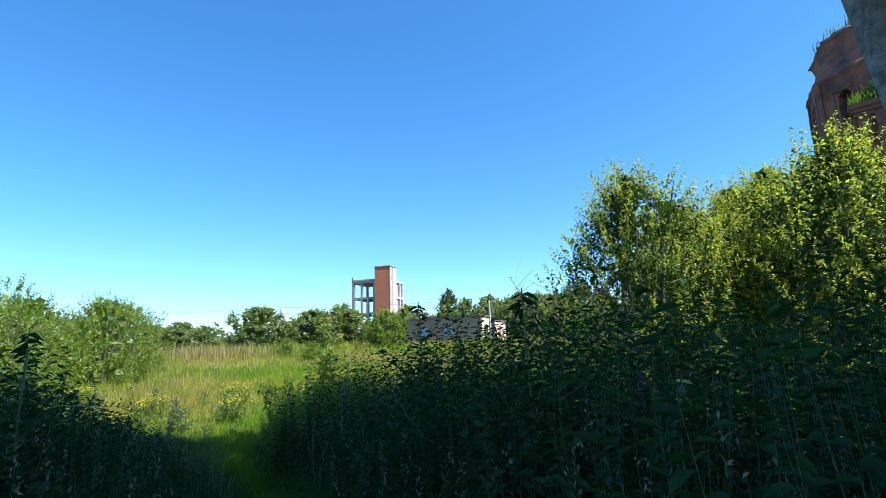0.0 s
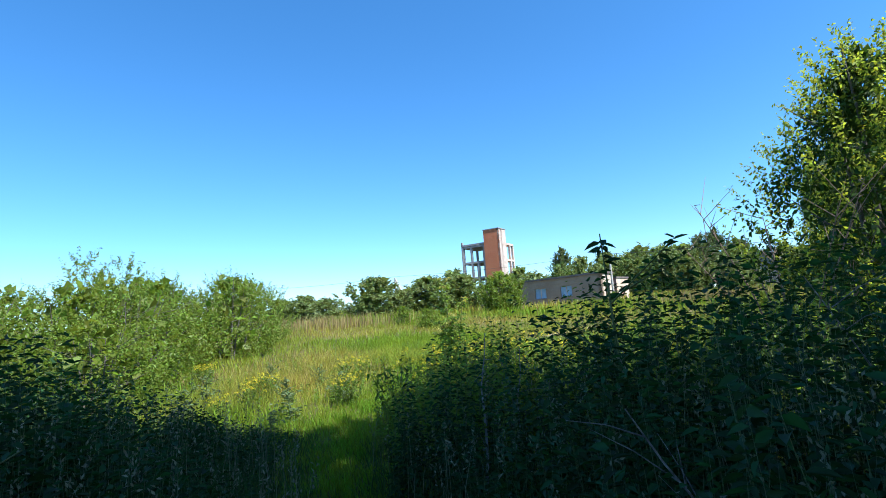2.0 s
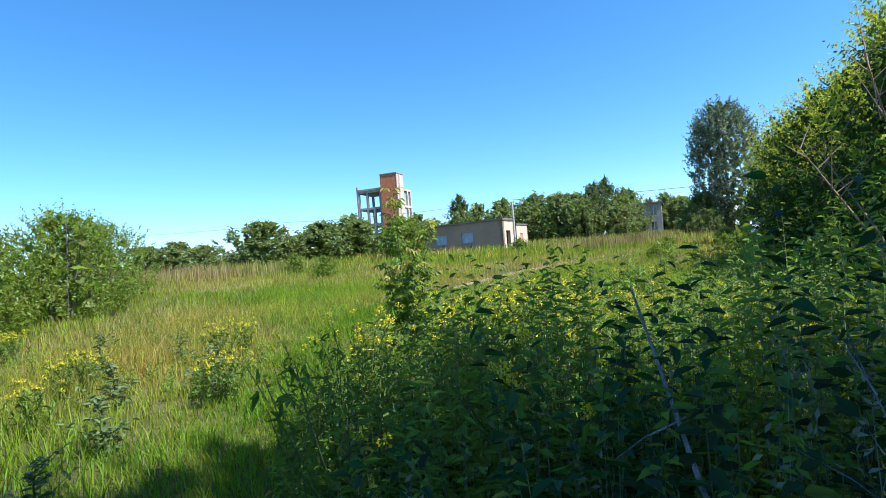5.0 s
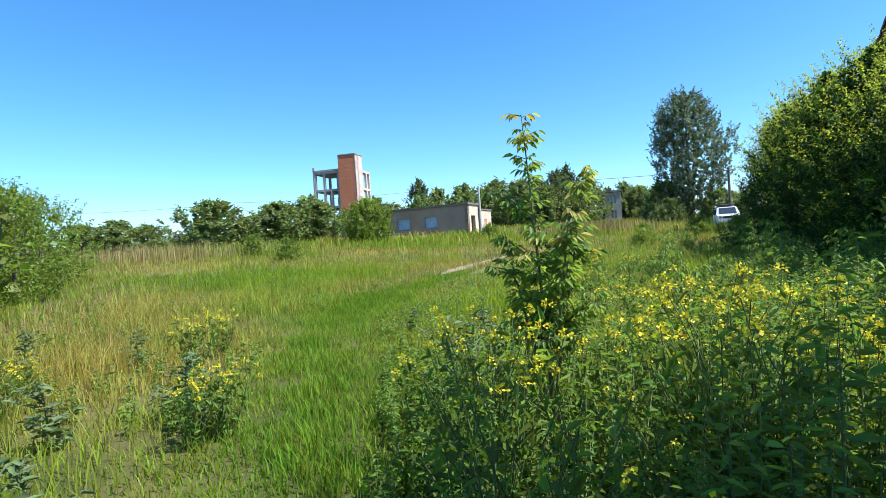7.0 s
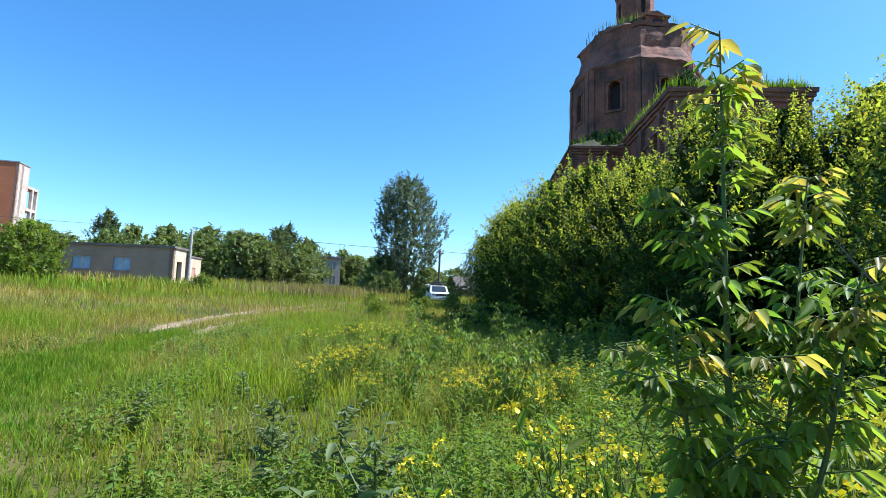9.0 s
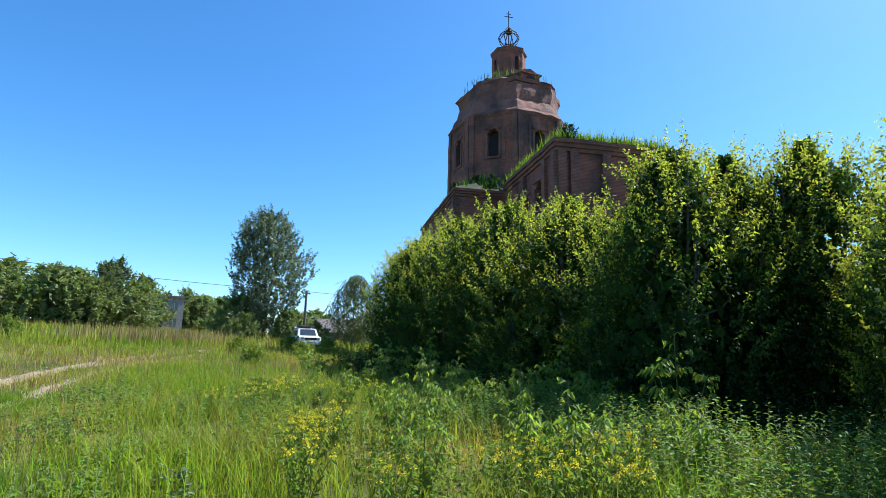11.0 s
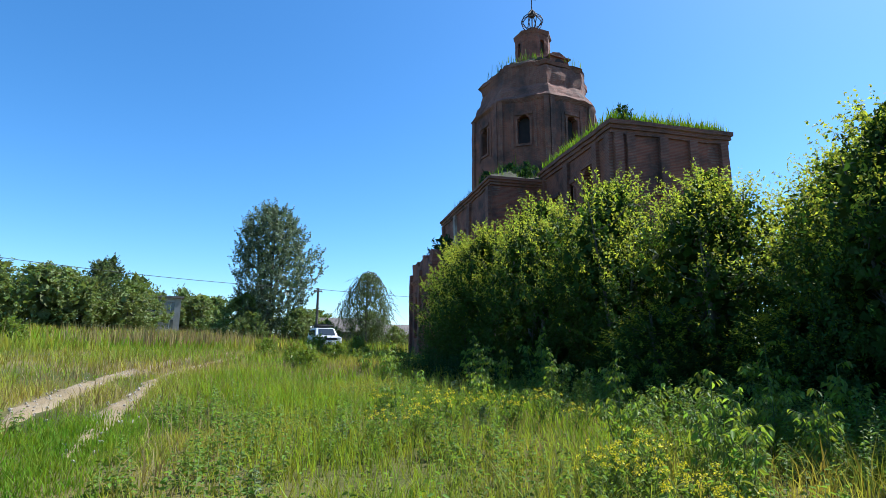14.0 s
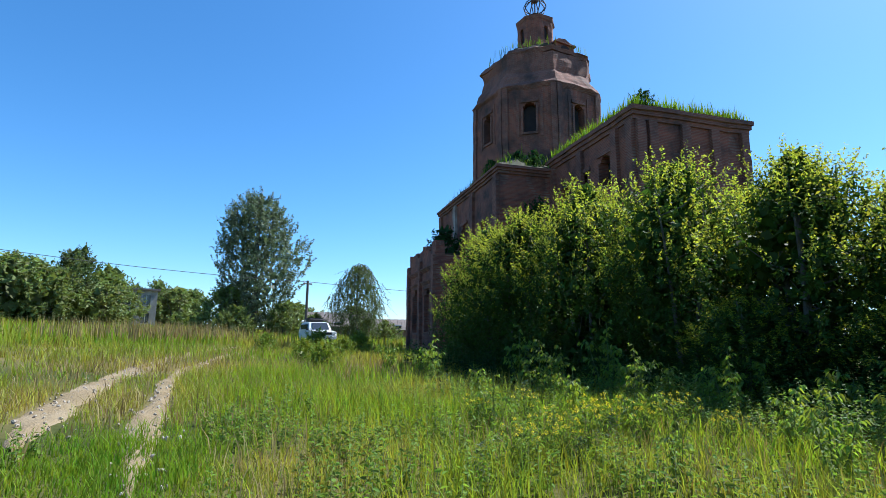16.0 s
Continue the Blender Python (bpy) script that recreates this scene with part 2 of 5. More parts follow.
def mesh_np(name, verts, faces, mats, index=None):
    """A mesh from numpy arrays; faces is a list of (n, k) arrays, k corners each."""
    me = bpy.data.meshes.new(name)
    verts = np.asarray(verts, np.float32)
    loops = np.concatenate([np.asarray(f, np.int32).ravel() for f in faces])
    sizes = np.concatenate([np.full(len(f), f.shape[1], np.int32) for f in faces])
    me.vertices.add(len(verts))
    me.vertices.foreach_set("co", verts.ravel())
    me.loops.add(len(loops))
    me.loops.foreach_set("vertex_index", loops)
    me.polygons.add(len(sizes))
    me.polygons.foreach_set("loop_start", np.concatenate([[0], np.cumsum(sizes)[:-1]]).astype(np.int32))
    for m in mats:
        me.materials.append(m)
    if index is not None:
        me.polygons.foreach_set("material_index", np.asarray(index, np.int32))
    me.update(calc_edges=True)
    me.validate()
    return me


def under(name, me, parent=None, label=""):
    ob = new(name, me)
    if parent:
        ob.parent = parent
    return tagged(ob, label=label)


def part(name, bm, mat, parent=None, label=""):
    me = bpy.data.meshes.new(name)
    bm.to_mesh(me)
    bm.free()
    me.materials.append(mat)
    return under(name, me, parent, label)


def thing(name, m, label, category, group="", kind=""):
    ob = new(name)
    ob.matrix_basis = m
    ob.empty_display_size = 0.2
    return tagged(ob, label, category, group, kind)


def box_in(bm, x0, x1, y0, y1, z0, z1, m=Matrix.Identity(4)):
    bmesh.ops.create_cube(bm, size=1, matrix=m @ Matrix.LocRotScale(((x0 + x1) / 2, (y0 + y1) / 2, (z0 + z1) / 2), None, (abs(x1 - x0), abs(y1 - y0), abs(z1 - z0))))


def box_part(name, dims, mat, parent, label="", m=Matrix.Identity(4), bevel=0.0):
    bm = bmesh.new()
    box_in(bm, *dims, m=m)
    if bevel:
        bmesh.ops.bevel(bm, geom=bm.edges[:], offset=bevel, segments=2, affect='EDGES')
    return part(name, bm, mat, parent, label)


def wall_in(bm, m, length, z0, z1, thick, openings=()):
    """A wall along local x from 0 to length, thickness towards +y; openings (x0, x1, z0, z1, arch rise) go through it."""
    cuts = sorted(openings)
    x = 0.0
    for a, b, lo, hi, rise in cuts:
        if a > x:
            box_in(bm, x, a, 0, thick, z0, z1, m)
        if lo > z0:
            box_in(bm, a, b, 0, thick, z0, lo, m)
        steps = 8 if rise else 1
        for i in range(steps):
            u0, u1 = i / steps, (i + 1) / steps
            mid = (u0 + u1) - 1
            top = hi - rise * (1 - math.sqrt(max(0.0, 1 - mid * mid)))
            if top < z1:
                box_in(bm, a + (b - a) * u0, a + (b - a) * u1, 0, thick, top, z1, m)
        x = b
    if x < length:
        box_in(bm, x, length, 0, thick, z0, z1, m)


def tube_np(points, radii, sides=6):
    """Vertices and quads of a tapered tube along points."""
    points = [Vector(p) for p in points]
    verts, quads = [], []
    for i, p in enumerate(points):
        d = (points[min(i + 1, len(points) - 1)] - points[max(i - 1, 0)]).normalized()
        side = d.cross(Vector((0, 0, 1))) if abs(d.z) < 0.9 else d.cross(Vector((1, 0, 0)))
        side.normalize()
        other = d.cross(side)
        for k in range(sides):
            a = 2 * math.pi * k / sides
            verts.append(p + (side * math.cos(a) + other * math.sin(a)) * radii[i])
    for i in range(len(points) - 1):
        for k in range(sides):
            a, b = i * sides + k, i * sides + (k + 1) % sides
            quads.append((a, b, b + sides, a + sides))
    return [tuple(v) for v in verts], quads


def tubes_mesh(name, tubes, mat):
    verts, quads = [], []
    for points, radii, sides in tubes:
        v, q = tube_np(points, radii, sides)
        quads += [tuple(i + len(verts) for i in f) for f in q]
        verts += v
    return mesh_np(name, verts, [np.array(quads)], [mat])


def unit(a):
    return a / np.maximum(np.linalg.norm(a, axis=1, keepdims=True), 1e-6)


def leaf_arrays(c, axis, size, aspect, rng, fold=0.12):
    """Folded four-cornered leaves growing from c along axis."""
    n = len(c)
    axis = unit(axis)
    side = unit(np.cross(axis, rng.normal(size=(n, 3)) + np.array([0, 0, 0.8])))
    up = np.cross(side, axis)
    s = np.asarray(size).reshape(-1, 1) * np.ones((n, 1))
    mid = c + axis * s * 0.45
    v = np.stack([c, mid + side * s * aspect / 2 + up * s * fold, c + axis * s, mid - side * s * aspect / 2 + up * s * fold], 1).reshape(-1, 3)
    f = np.arange(n * 4).reshape(n, 4)
    return v, f


def full_leaf_arrays(c, axis, size, aspect, rng, fold=0.10, curl=0.14):
    """Pointed leaves with a rounded outline, folded along the midrib and curled at the tip: two quads each."""
    n = len(c)
    axis = unit(axis)
    side = unit(np.cross(axis, rng.normal(size=(n, 3)) * 0.5 + np.array([0, 0, 1.0])))
    up = np.cross(side, axis)
    s = np.asarray(size).reshape(-1, 1) * np.ones((n, 1))
    a, b = c + axis * s * 0.28, c + axis * s * 0.62 - up * s * curl * 0.3
    tip = c + axis * s - up * s * curl
    wa, wb = side * s * aspect * 0.5, side * s * aspect * 0.40
    v = np.stack([c, a + wa + up * s * fold, b + wb + up * s * fold, tip, b - wb + up * s * fold, a - wa + up * s * fold], 1).reshape(-1, 3)
    i = np.arange(n) * 6
    return v, np.concatenate([np.stack([i, i + 1, i + 2, i + 3], 1), np.stack([i, i + 3, i + 4, i + 5], 1)])


def leaf_mesh(name, c, axis, size, aspect, rng, mats, index=None, full=False):
    v, f = (full_leaf_arrays if full else leaf_arrays)(c, axis, size, aspect, rng)
    if full and index is not None:
        index = np.concatenate([index, index])
    return mesh_np(name, v, [f], mats, index)


def shoots(rng, starts, dirs, lengths, per, size, droop=0.35, fluff=0.035):
    """Leaves along shoots: positions, axes and sizes."""
    k = len(starts)
    u = np.tile(np.linspace(0.05, 1.0, per), k)
    idx = np.repeat(np.arange(k), per)
    d = unit(dirs)
    c = starts[idx] + d[idx] * (u * lengths[idx])[:, None]
    out = unit(rng.normal(size=(len(c), 3)))
    ax = unit(out * 0.9 + d[idx] * 0.45 - np.array([0, 0, droop]))
    s = size * (1.15 - 0.55 * u) * rng.uniform(0.7, 1.25, len(c))
    return c + rng.normal(scale=fluff, size=c.shape) * (1.15 - u)[:, None], ax, s


def make_tree(name, h, r, seed, leaves=240, per=50, leaf=0.15, mat=None, label="", category="tree", group="", base=0.12, shoot=0.9,
              lift=1.0, trunk_r=0.12, stems=5, aspect=0.5, droop=0.35, bark=None, top_power=0.6, spread=0.06, lobes=7, trunk_label="", limb_low=0.25, shell=0.3, core=0.8, tip=None, fluff=0.035, bright=0.0):
    """A tree or bush: tapered stems with limbs, and a crown of leafy shoots in uneven lobes."""
    rng = np.random.default_rng(seed)
    ob = thing(name, pose(0, 0, 0), label, category, group)
    tubes, tips = [], []
    for i in range(stems):
        a = rng.uniform(0, 2 * math.pi)
        lean = r * rng.uniform(0.1, 0.6) if stems > 1 else r * 0.05
        top = h * rng.uniform(0.75, 0.93)
        pts = [(spread * math.cos(a) + lean * math.cos(a) * (u ** 1.4) + rng.normal(0, 0.04) * u, spread * math.sin(a) + lean * math.sin(a) * (u ** 1.4) + rng.normal(0, 0.04) * u, top * u) for u in np.linspace(0, 1, 6)]
        rad = [trunk_r * (1 - 0.85 * u) for u in np.linspace(0, 1, 6)]
        tubes.append((pts, rad, 7))
        for _ in range(max(3, 14 // stems)):
            u = rng.uniform(limb_low, 0.85)
            p = np.array([np.interp(u, np.linspace(0, 1, 6), [q[k] for q in pts]) for k in range(3)])
            b = rng.uniform(0, 2 * math.pi)
            q = p + np.array([math.cos(b) * r * 0.55, math.sin(b) * r * 0.55, h * 0.12])
            tubes.append(([tuple(p), tuple((p + q) / 2 + np.array([0, 0, -0.03 * h])), tuple(q)], [trunk_r * 0.4 * (1 - u * 0.5), trunk_r * 0.25, trunk_r * 0.08], 5))
    own = 1 if stems == 1 else len(tubes)
    under("trunk", tubes_mesh("trunk", tubes[:own], bark or m_bark), ob, trunk_label)
    for limb in tubes[own:]:
        under("limb", tubes_mesh("limb", [limb], bark or m_bark), ob)
    lob = np.stack([rng.uniform(0, 2 * math.pi, lobes), rng.uniform(0.35, 0.95, lobes), rng.uniform(0.25, 0.45, lobes)], 1)
    a = rng.uniform(0, 2 * math.pi, leaves)
    zz = base + (1 - base) * rng.uniform(0, 1, leaves) ** 0.95
    t = (zz - base) / (1 - base)
    env = np.clip(np.sin(np.pi * np.clip(t * 0.86 + 0.14, 0, 1)), 0, 1) ** top_power
    for la, lz, lw in lob:
        da = np.abs((a - la + math.pi) % (2 * math.pi) - math.pi)
        env = env * (1 + 0.26 * np.exp(-(da / 0.5) ** 2 - ((t - lz) / lw) ** 2)) * 0.98
    rad = r * env * np.sqrt(rng.uniform(shell, 1.0, leaves))
    st = np.stack([np.cos(a) * rad, np.sin(a) * rad, h * zz - (shoot * 0.75 * lift if lift > 0 else 0)], 1)
    st[:, 2] = np.maximum(st[:, 2], 0.05)
    out = 0.55 if lift > 0 else 0.18
    dirs = np.stack([np.cos(a) * out, np.sin(a) * out, np.full(leaves, 1.0 * lift)], 1) + rng.normal(scale=0.3, size=(leaves, 3))
    ln = shoot * rng.uniform(0.55, 1.25, leaves)
    c, ax, s = shoots(rng, st, dirs, ln, per, leaf, droop, fluff)
    # Sunlight painted in: brighter leaves at shoot tips, more towards the top.
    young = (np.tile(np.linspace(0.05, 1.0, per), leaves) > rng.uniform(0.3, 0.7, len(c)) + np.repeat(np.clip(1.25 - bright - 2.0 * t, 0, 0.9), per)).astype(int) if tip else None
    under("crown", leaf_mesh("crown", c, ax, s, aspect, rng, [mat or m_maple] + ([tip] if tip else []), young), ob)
    k = int(leaves * core)
    if k:
        pick = rng.integers(0, leaves, k)
        inner = np.stack([np.cos(a[pick]) * rad[pick] * 0.72, np.sin(a[pick]) * rad[pick] * 0.72, h * zz[pick] * 0.94], 1)
        inner = inner * np.stack([u := rng.uniform(0.2, 1.0, k), u, np.ones(k)], 1)
        under("inner_foliage", leaf_mesh("inner_foliage", inner, rng.normal(size=inner.shape), leaf * rng.uniform(2.0, 3.2, k), 0.7, rng, [mat or m_maple]), ob)
    return ob


def place(ob, x, y, scale=1.0, turn=0.0, first=False, zscale=None, sink=0.03):
    m = pose(x, y, ground_z(x, y) - sink, 0, 0, turn) @ Matrix.Diagonal((scale, scale, zscale or scale, 1))
    if first:
        ob.matrix_basis = m
        return ob
    ob2 = copy_thing(ob, m)
    ob2.matrix_basis = m
    return ob2


# ---- ground, track ----
def spaced(lo, hi, near, n):
    u = np.linspace(-1, 1, n)
    v = np.sinh(u * 5.2) / math.sinh(5.2)
    return near + np.where(v < 0, v * (near - lo), v * (hi - near))


gx, gy = spaced(-1800, 1800, 2, 190), spaced(-1800, 1800, 20, 190)
GX, GY = np.meshgrid(gx, gy)
gz = ground_zs(GX.ravel(), GY.ravel())
near_w = np.exp(-((GX.ravel() - 2) ** 2 + (GY.ravel() - 22) ** 2) / 60 ** 2)
gz = gz + near_w * np.array([0.05 * noise.noise((x * 0.35, y * 0.35, 0)) for x, y in zip(GX.ravel(), GY.ravel())])
ij = np.arange(190 * 190).reshape(190, 190)
gf = np.stack([ij[:-1, :-1], ij[:-1, 1:], ij[1:, 1:], ij[1:, :-1]], -1).reshape(-1, 4)
ground = new("ground", mesh_np("ground", np.stack([GX.ravel(), GY.ravel(), gz], 1), [gf], [m_soil]))
tagged(ground, "rough meadow soil under grass, gently rising", "ground", kind="structure")

RUT_A = [(-1.7, 27.0), (-0.86, 28.6), (0.66, 31.0), (2.4, 33.4), (4.55, 36.15), (7.4, 39.4), (11.0, 43.0), (15.5, 46.8)]
RUT_B = [(-1.75, 24.4), (-1.6, 24.7), (-0.8, 26.1), (0.0, 27.5), (0.9, 28.8), (2.7, 31.75), (5.0, 34.8), (8.4, 38.3), (12.0, 41.9), (16.3, 45.6)]
WALKED = [(-0.3, -3.0)] + [(r[1], r[2]) for r in PATH] + [(-3.6, 22.0), (-2.2, 24.0), (-0.6, 26.6)]


def along(points, step):
    pts = np.array(points, float)
    d = np.concatenate([[0], np.cumsum(np.linalg.norm(np.diff(pts, axis=0), axis=1))])
    s = np.arange(0, d[-1], step)
    return np.stack([np.interp(s, d, pts[:, 0]), np.interp(s, d, pts[:, 1])], 1)


def distance_to(line, xs, ys):
    pts = along(line, 0.25)
    out = np.full(len(xs), 1e9)
    for p in pts:
        out = np.minimum(out, (xs - p[0]) ** 2 + (ys - p[1]) ** 2)
    return np.sqrt(out)


def rut(points, width, seed, gap=None):
    rng = np.random.default_rng(seed)
    pts = along(points, 0.2)
    tang = np.gradient(pts, axis=0)
    nor = unit(np.stack([-tang[:, 1], tang[:, 0]], 1))
    rows, cols = [], 9
    wob = [0.5 + 0.5 * noise.noise((i * 0.16, seed * 7.1, 0)) for i in range(len(pts))]
    for i, p in enumerate(pts):
        for k in range(cols):
            u = k / (cols - 1) * 2 - 1
            w = width * (0.45 + 0.85 * wob[i]) * min(1, 0.1 + i / 9, 0.1 + (len(pts) - 1 - i) / 30) * (1 + 0.16 * noise.noise((i * 0.9, k // 4 * 9.0, seed)))
            q = p + nor[i] * u * w / 2
            edge = 1 - abs(u) ** 3
            rows.append((q[0], q[1], ground_z(q[0], q[1]) - 0.05 + 0.085 * edge + 0.012 * rng.normal()))
    idx = np.arange(len(rows)).reshape(len(pts), cols)
    f = np.stack([idx[:-1, :-1], idx[:-1, 1:], idx[1:, 1:], idx[1:, :-1]], -1).reshape(-1, 4)
    return mesh_np("rut", rows, [f], [m_track])


track = thing("road", pose(0, 0, 0), "dusty two-rut dirt track through the meadow", "dirt track", kind="structure")
under("rut", rut(RUT_A, 0.95, 3), track)
under("rut", rut(RUT_B, 0.62, 5), track)
bm = bmesh.new()
rng = np.random.default_rng(8)
for line, w in ((RUT_A, 0.45), (RUT_B, 0.3)):
    for p in along(line[:6], 0.075):
        x, y = p + rng.normal(0, w * 0.6, 2)
        s = rng.uniform(0.012, 0.045)
        bmesh.ops.create_icosphere(bm, subdivisions=1, radius=s, matrix=Matrix.LocRotScale((x, y, ground_z(x, y) + 0.03), Euler(rng.uniform(0, 6, 3)), (1, 0.75, 0.5)))
tagged(part("pebbles", bm, m_stone, None), "pale loose pebbles along the dirt track", "pebbles", kind="stuff")

# ---- church ----
CH_AX, CH_BX = Vector((0.65, 0.76, 0)), Vector((0.76, -0.65, 0))
CH = Vector((34.7, 35.8, 0))
church_m = Matrix(((CH_BX.x, CH_AX.x, 0, CH.x), (CH_BX.y, CH_AX.y, 0, CH.y), (0, 0, 1, 0.3), (0, 0, 0, 1)))
church = thing("church", church_m, "ruined red-brick church with a grassy roof behind the thicket", "church")
# local x runs across the church to its shaded far side, local y from the west end to the apse


def face(p, q):
    """Local frame of a wall from p to q, its outer side on the right hand of the way."""
    d = Vector((q[0] - p[0], q[1] - p[1], 0))
    a = math.atan2(d.y, d.x)
    return Matrix.Translation((p[0], p[1], 0)) @ Matrix.Rotation(a, 4, 'Z'), d.length


def church_wall(name, p, q, z0, z1, openings, mat=m_church, label=""):
    bm = bmesh.new()
    m, ln = face(p, q)
    wall_in(bm, m, ln, z0, z1, 0.8, [(u * ln - w / 2, u * ln + w / 2, a, b, w / 2 if arch else 0) for u, w, a, b, arch in openings])
    for f in bm.faces:
        f.normal_update()
    ob = part(name, bm, mat, church, label)
    for u, w, a, b, arch in openings:
        fr = bmesh.new()
        t = 0.16
        for x0, x1, lo, hi in ((u * ln - w / 2 - t, u * ln - w / 2, a, b - w * 0.3), (u * ln + w / 2, u * ln + w / 2 + t, a, b - w * 0.3), (u * ln - w / 2 - t - 0.05, u * ln + w / 2 + t + 0.05, b + 0.02, b + 0.26), (u * ln - w / 2 - t, u * ln + w / 2 + t, a - 0.2, a - 0.02)):
            box_in(fr, x0, x1, -0.1, 0.0, lo, hi, m)
        part("window_surround", fr, m_church_trim, ob)
        # Dark panel across each opening paints the unlit room behind.
        box_part("room_shade_panel", (u * ln - w / 2 - 0.02, u * ln + w / 2 + 0.02, 0.55, 0.62, a - 0.02, b + 0.02), m_void, ob, m=m)
    return ob


def pilaster(p, q, u, w, z0, z1, mat=m_church_trim, deep=0.22):
    m, ln = face(p, q)
    box_part("pilaster", (u * ln - w / 2, u * ln + w / 2, -deep, 0.02, z0, z1), mat, church, m=m)


def cornice(p, q, z0, z1, deep=0.35, teeth=0):
    bm = bmesh.new()
    m, ln = face(p, q)
    for i in range(3):
        k = deep * (i + 1) / 3
        box_in(bm, -k, ln + k, -k, 0.1, z0 + (z1 - z0) * i / 3, z0 + (z1 - z0) * (i + 1) / 3, m)
    for i in range(teeth):
        x = ln * (i + 0.5) / teeth
        box_in(bm, x - 0.12, x + 0.12, -deep * 0.5, 0.0, z0 - 0.3, z0 - 0.01, m)
    part("cornice", bm, m_church_trim, church)


NX0, NX1, NY0, NY1, NZ = -2.5, 4.8, -15.6, -6.7, 12.75
n_left = ((NX0, NY1), (NX0, NY0))
n_end = ((NX0, NY0), (NX1, NY0))
church_wall("nave_wall", *n_left, -0.6, NZ, [(0.2, 1.0, 9.4, 11.0, True), (0.45, 1.0, 9.7, 11.3, True), (0.7, 1.1, 9.9, 11.7, True)], label="shaded brick side wall with empty windows")
church_wall("nave_wall", *n_end, -0.6, NZ, [(0.5, 1.8, 5.4, 9.4, True)], label="shaded brick end wall")
church_wall("nave_wall", (NX1, NY0), (NX1, NY1), -0.6, NZ, [(0.4, 1.2, 8.6, 11.0, True)])
for u in (0.04, 0.42, 0.82, 0.97):
    pilaster(*n_left, u, 0.5, -0.6, NZ - 0.01)
for u in (0.04, 0.14, 0.42, 0.68, 0.96):
    pilaster(*n_end, u, 0.5, -0.6, NZ - 0.01)
for w in (n_left, n_end, ((NX1, NY0), (NX1, NY1))):
    cornice(*w, NZ, NZ + 0.7, 0.3, 0)
MX0, MX1, MY0, MY1, MZ = -6.35, 6.35, -6.8, 6.8, 12.2
m_left = ((MX0, MY1), (MX0, MY0))
church_wall("main_wall", *m_left, -0.6, MZ, [(0.2, 1.0, 7.2, 9.6, True), (0.48, 1.1, 7.2, 10.2, True), (0.78, 1.0, 7.2, 9.6, True)], label="brick wall with flaking whitewash round the windows")
church_wall("main_wall", (MX0, MY0), (NX0 - 0.01, MY0), -0.6, MZ, [])
church_wall("main_wall", (NX1 + 0.01, MY0), (MX1, MY0), -0.6, MZ, [])
church_wall("main_wall", (MX1, MY0), (MX1, MY1), -0.6, MZ, [(0.5, 1.2, 6, 9, True)])
church_wall("main_wall", (MX1, MY1), (MX0, MY1), -0.6, MZ, [(0.5, 1.2, 6, 9, True)])
for u in (0.03, 0.33, 0.63, 0.97):
    pilaster(*m_left, u, 0.6, -0.6, MZ - 0.01, m_white_wash if u == 0.33 else m_church_trim)
for w in (m_left, ((MX0, MY0), (NX0, MY0)), ((MX1, MY1), (MX0, MY1)), ((MX1, MY0), (MX1, MY1))):
    cornice(*w, MZ, MZ + 0.55, 0.3, 0)
PX0, PY0, PY1, PZ = -9.65, -3.4, 4.5, 7.2
p_left = ((PX0, PY1), (PX0, PY0))
church_wall("porch_wall", *p_left, -0.6, PZ, [(0.3, 1.5, 2.0, 5.2, True), (0.75, 1.3, 2.0, 5.0, True)], label="low red-brick porch wall")
church_wall("porch_wall", (PX0, PY0), (MX0 - 0.01, PY0), -0.6, PZ, [(0.5, 1.0, 2.0, 4.6, True)])
church_wall("porch_wall", (MX0 - 0.01, PY1), (PX0, PY1), -0.6, PZ, [])
for u in (0.03, 0.5, 0.97):
    pilaster(*p_left, u, 0.55, -0.6, PZ - 0.01, m_church_trim)
cornice(*p_left, 4.0 + 1.4, 5.65, 0.16)
cornice(*p_left, PZ - 0.9, PZ - 0.6, 0.2)
rng = np.random.default_rng(21)
m, ln = face(*p_left)
for i in range(9):
    w = ln / 9
    box_part("parapet_block", (i * w, i * w + w * 0.97, 0, 0.6, PZ, PZ + rng.uniform(0.35, 1.05)), m_church, church, m=m)


def prism(levels, sides=8, turn=radians(33.5), dy=0.0, jitter=0.0, seed=1):
    """A many-sided solid through (radius, z) levels."""
    rng = np.random.default_rng(seed)
    bm = bmesh.new()
    rings = []
    for r, z in levels:
        rings.append([bm.verts.new(((r + rng.normal(0, jitter)) * math.cos(turn + 2 * math.pi * k / sides), dy + (r + rng.normal(0, jitter)) * math.sin(turn + 2 * math.pi * k / sides), z + rng.normal(0, jitter))) for k in range(sides)])
    for a, b in zip(rings, rings[1:]):
        for k in range(sides):
            bm.faces.new((a[k], a[(k + 1) % sides], b[(k + 1) % sides], b[k]))
    bm.faces.new(rings[-1])
    bm.faces.new(rings[0][::-1])
    return bm


def hip_roof(name, x0, x1, y0, y1, z, ridge, inset, label):
    bm = bmesh.new()
    rng = np.random.default_rng(5)
    n = 14
    grid = []
    for i in range(n + 1):
        row = []
        for j in range(n + 1):
            u, v = i / n, j / n
            k = min(1.0, min(u, 1 - u, v, 1 - v) / inset)
            row.append(bm.verts.new((x0 + (x1 - x0) * u, y0 + (y1 - y0) * v, z + ridge * k + (rng.normal(0, 0.10) if 0 < i < n and 0 < j < n else 0))))
        grid.append(row)
    for i in range(n):
        for j in range(n):
            bm.faces.new((grid[i][j], grid[i + 1][j], grid[i + 1][j + 1], grid[i][j + 1]))
    part(name, bm, m_church_roof, church, label)


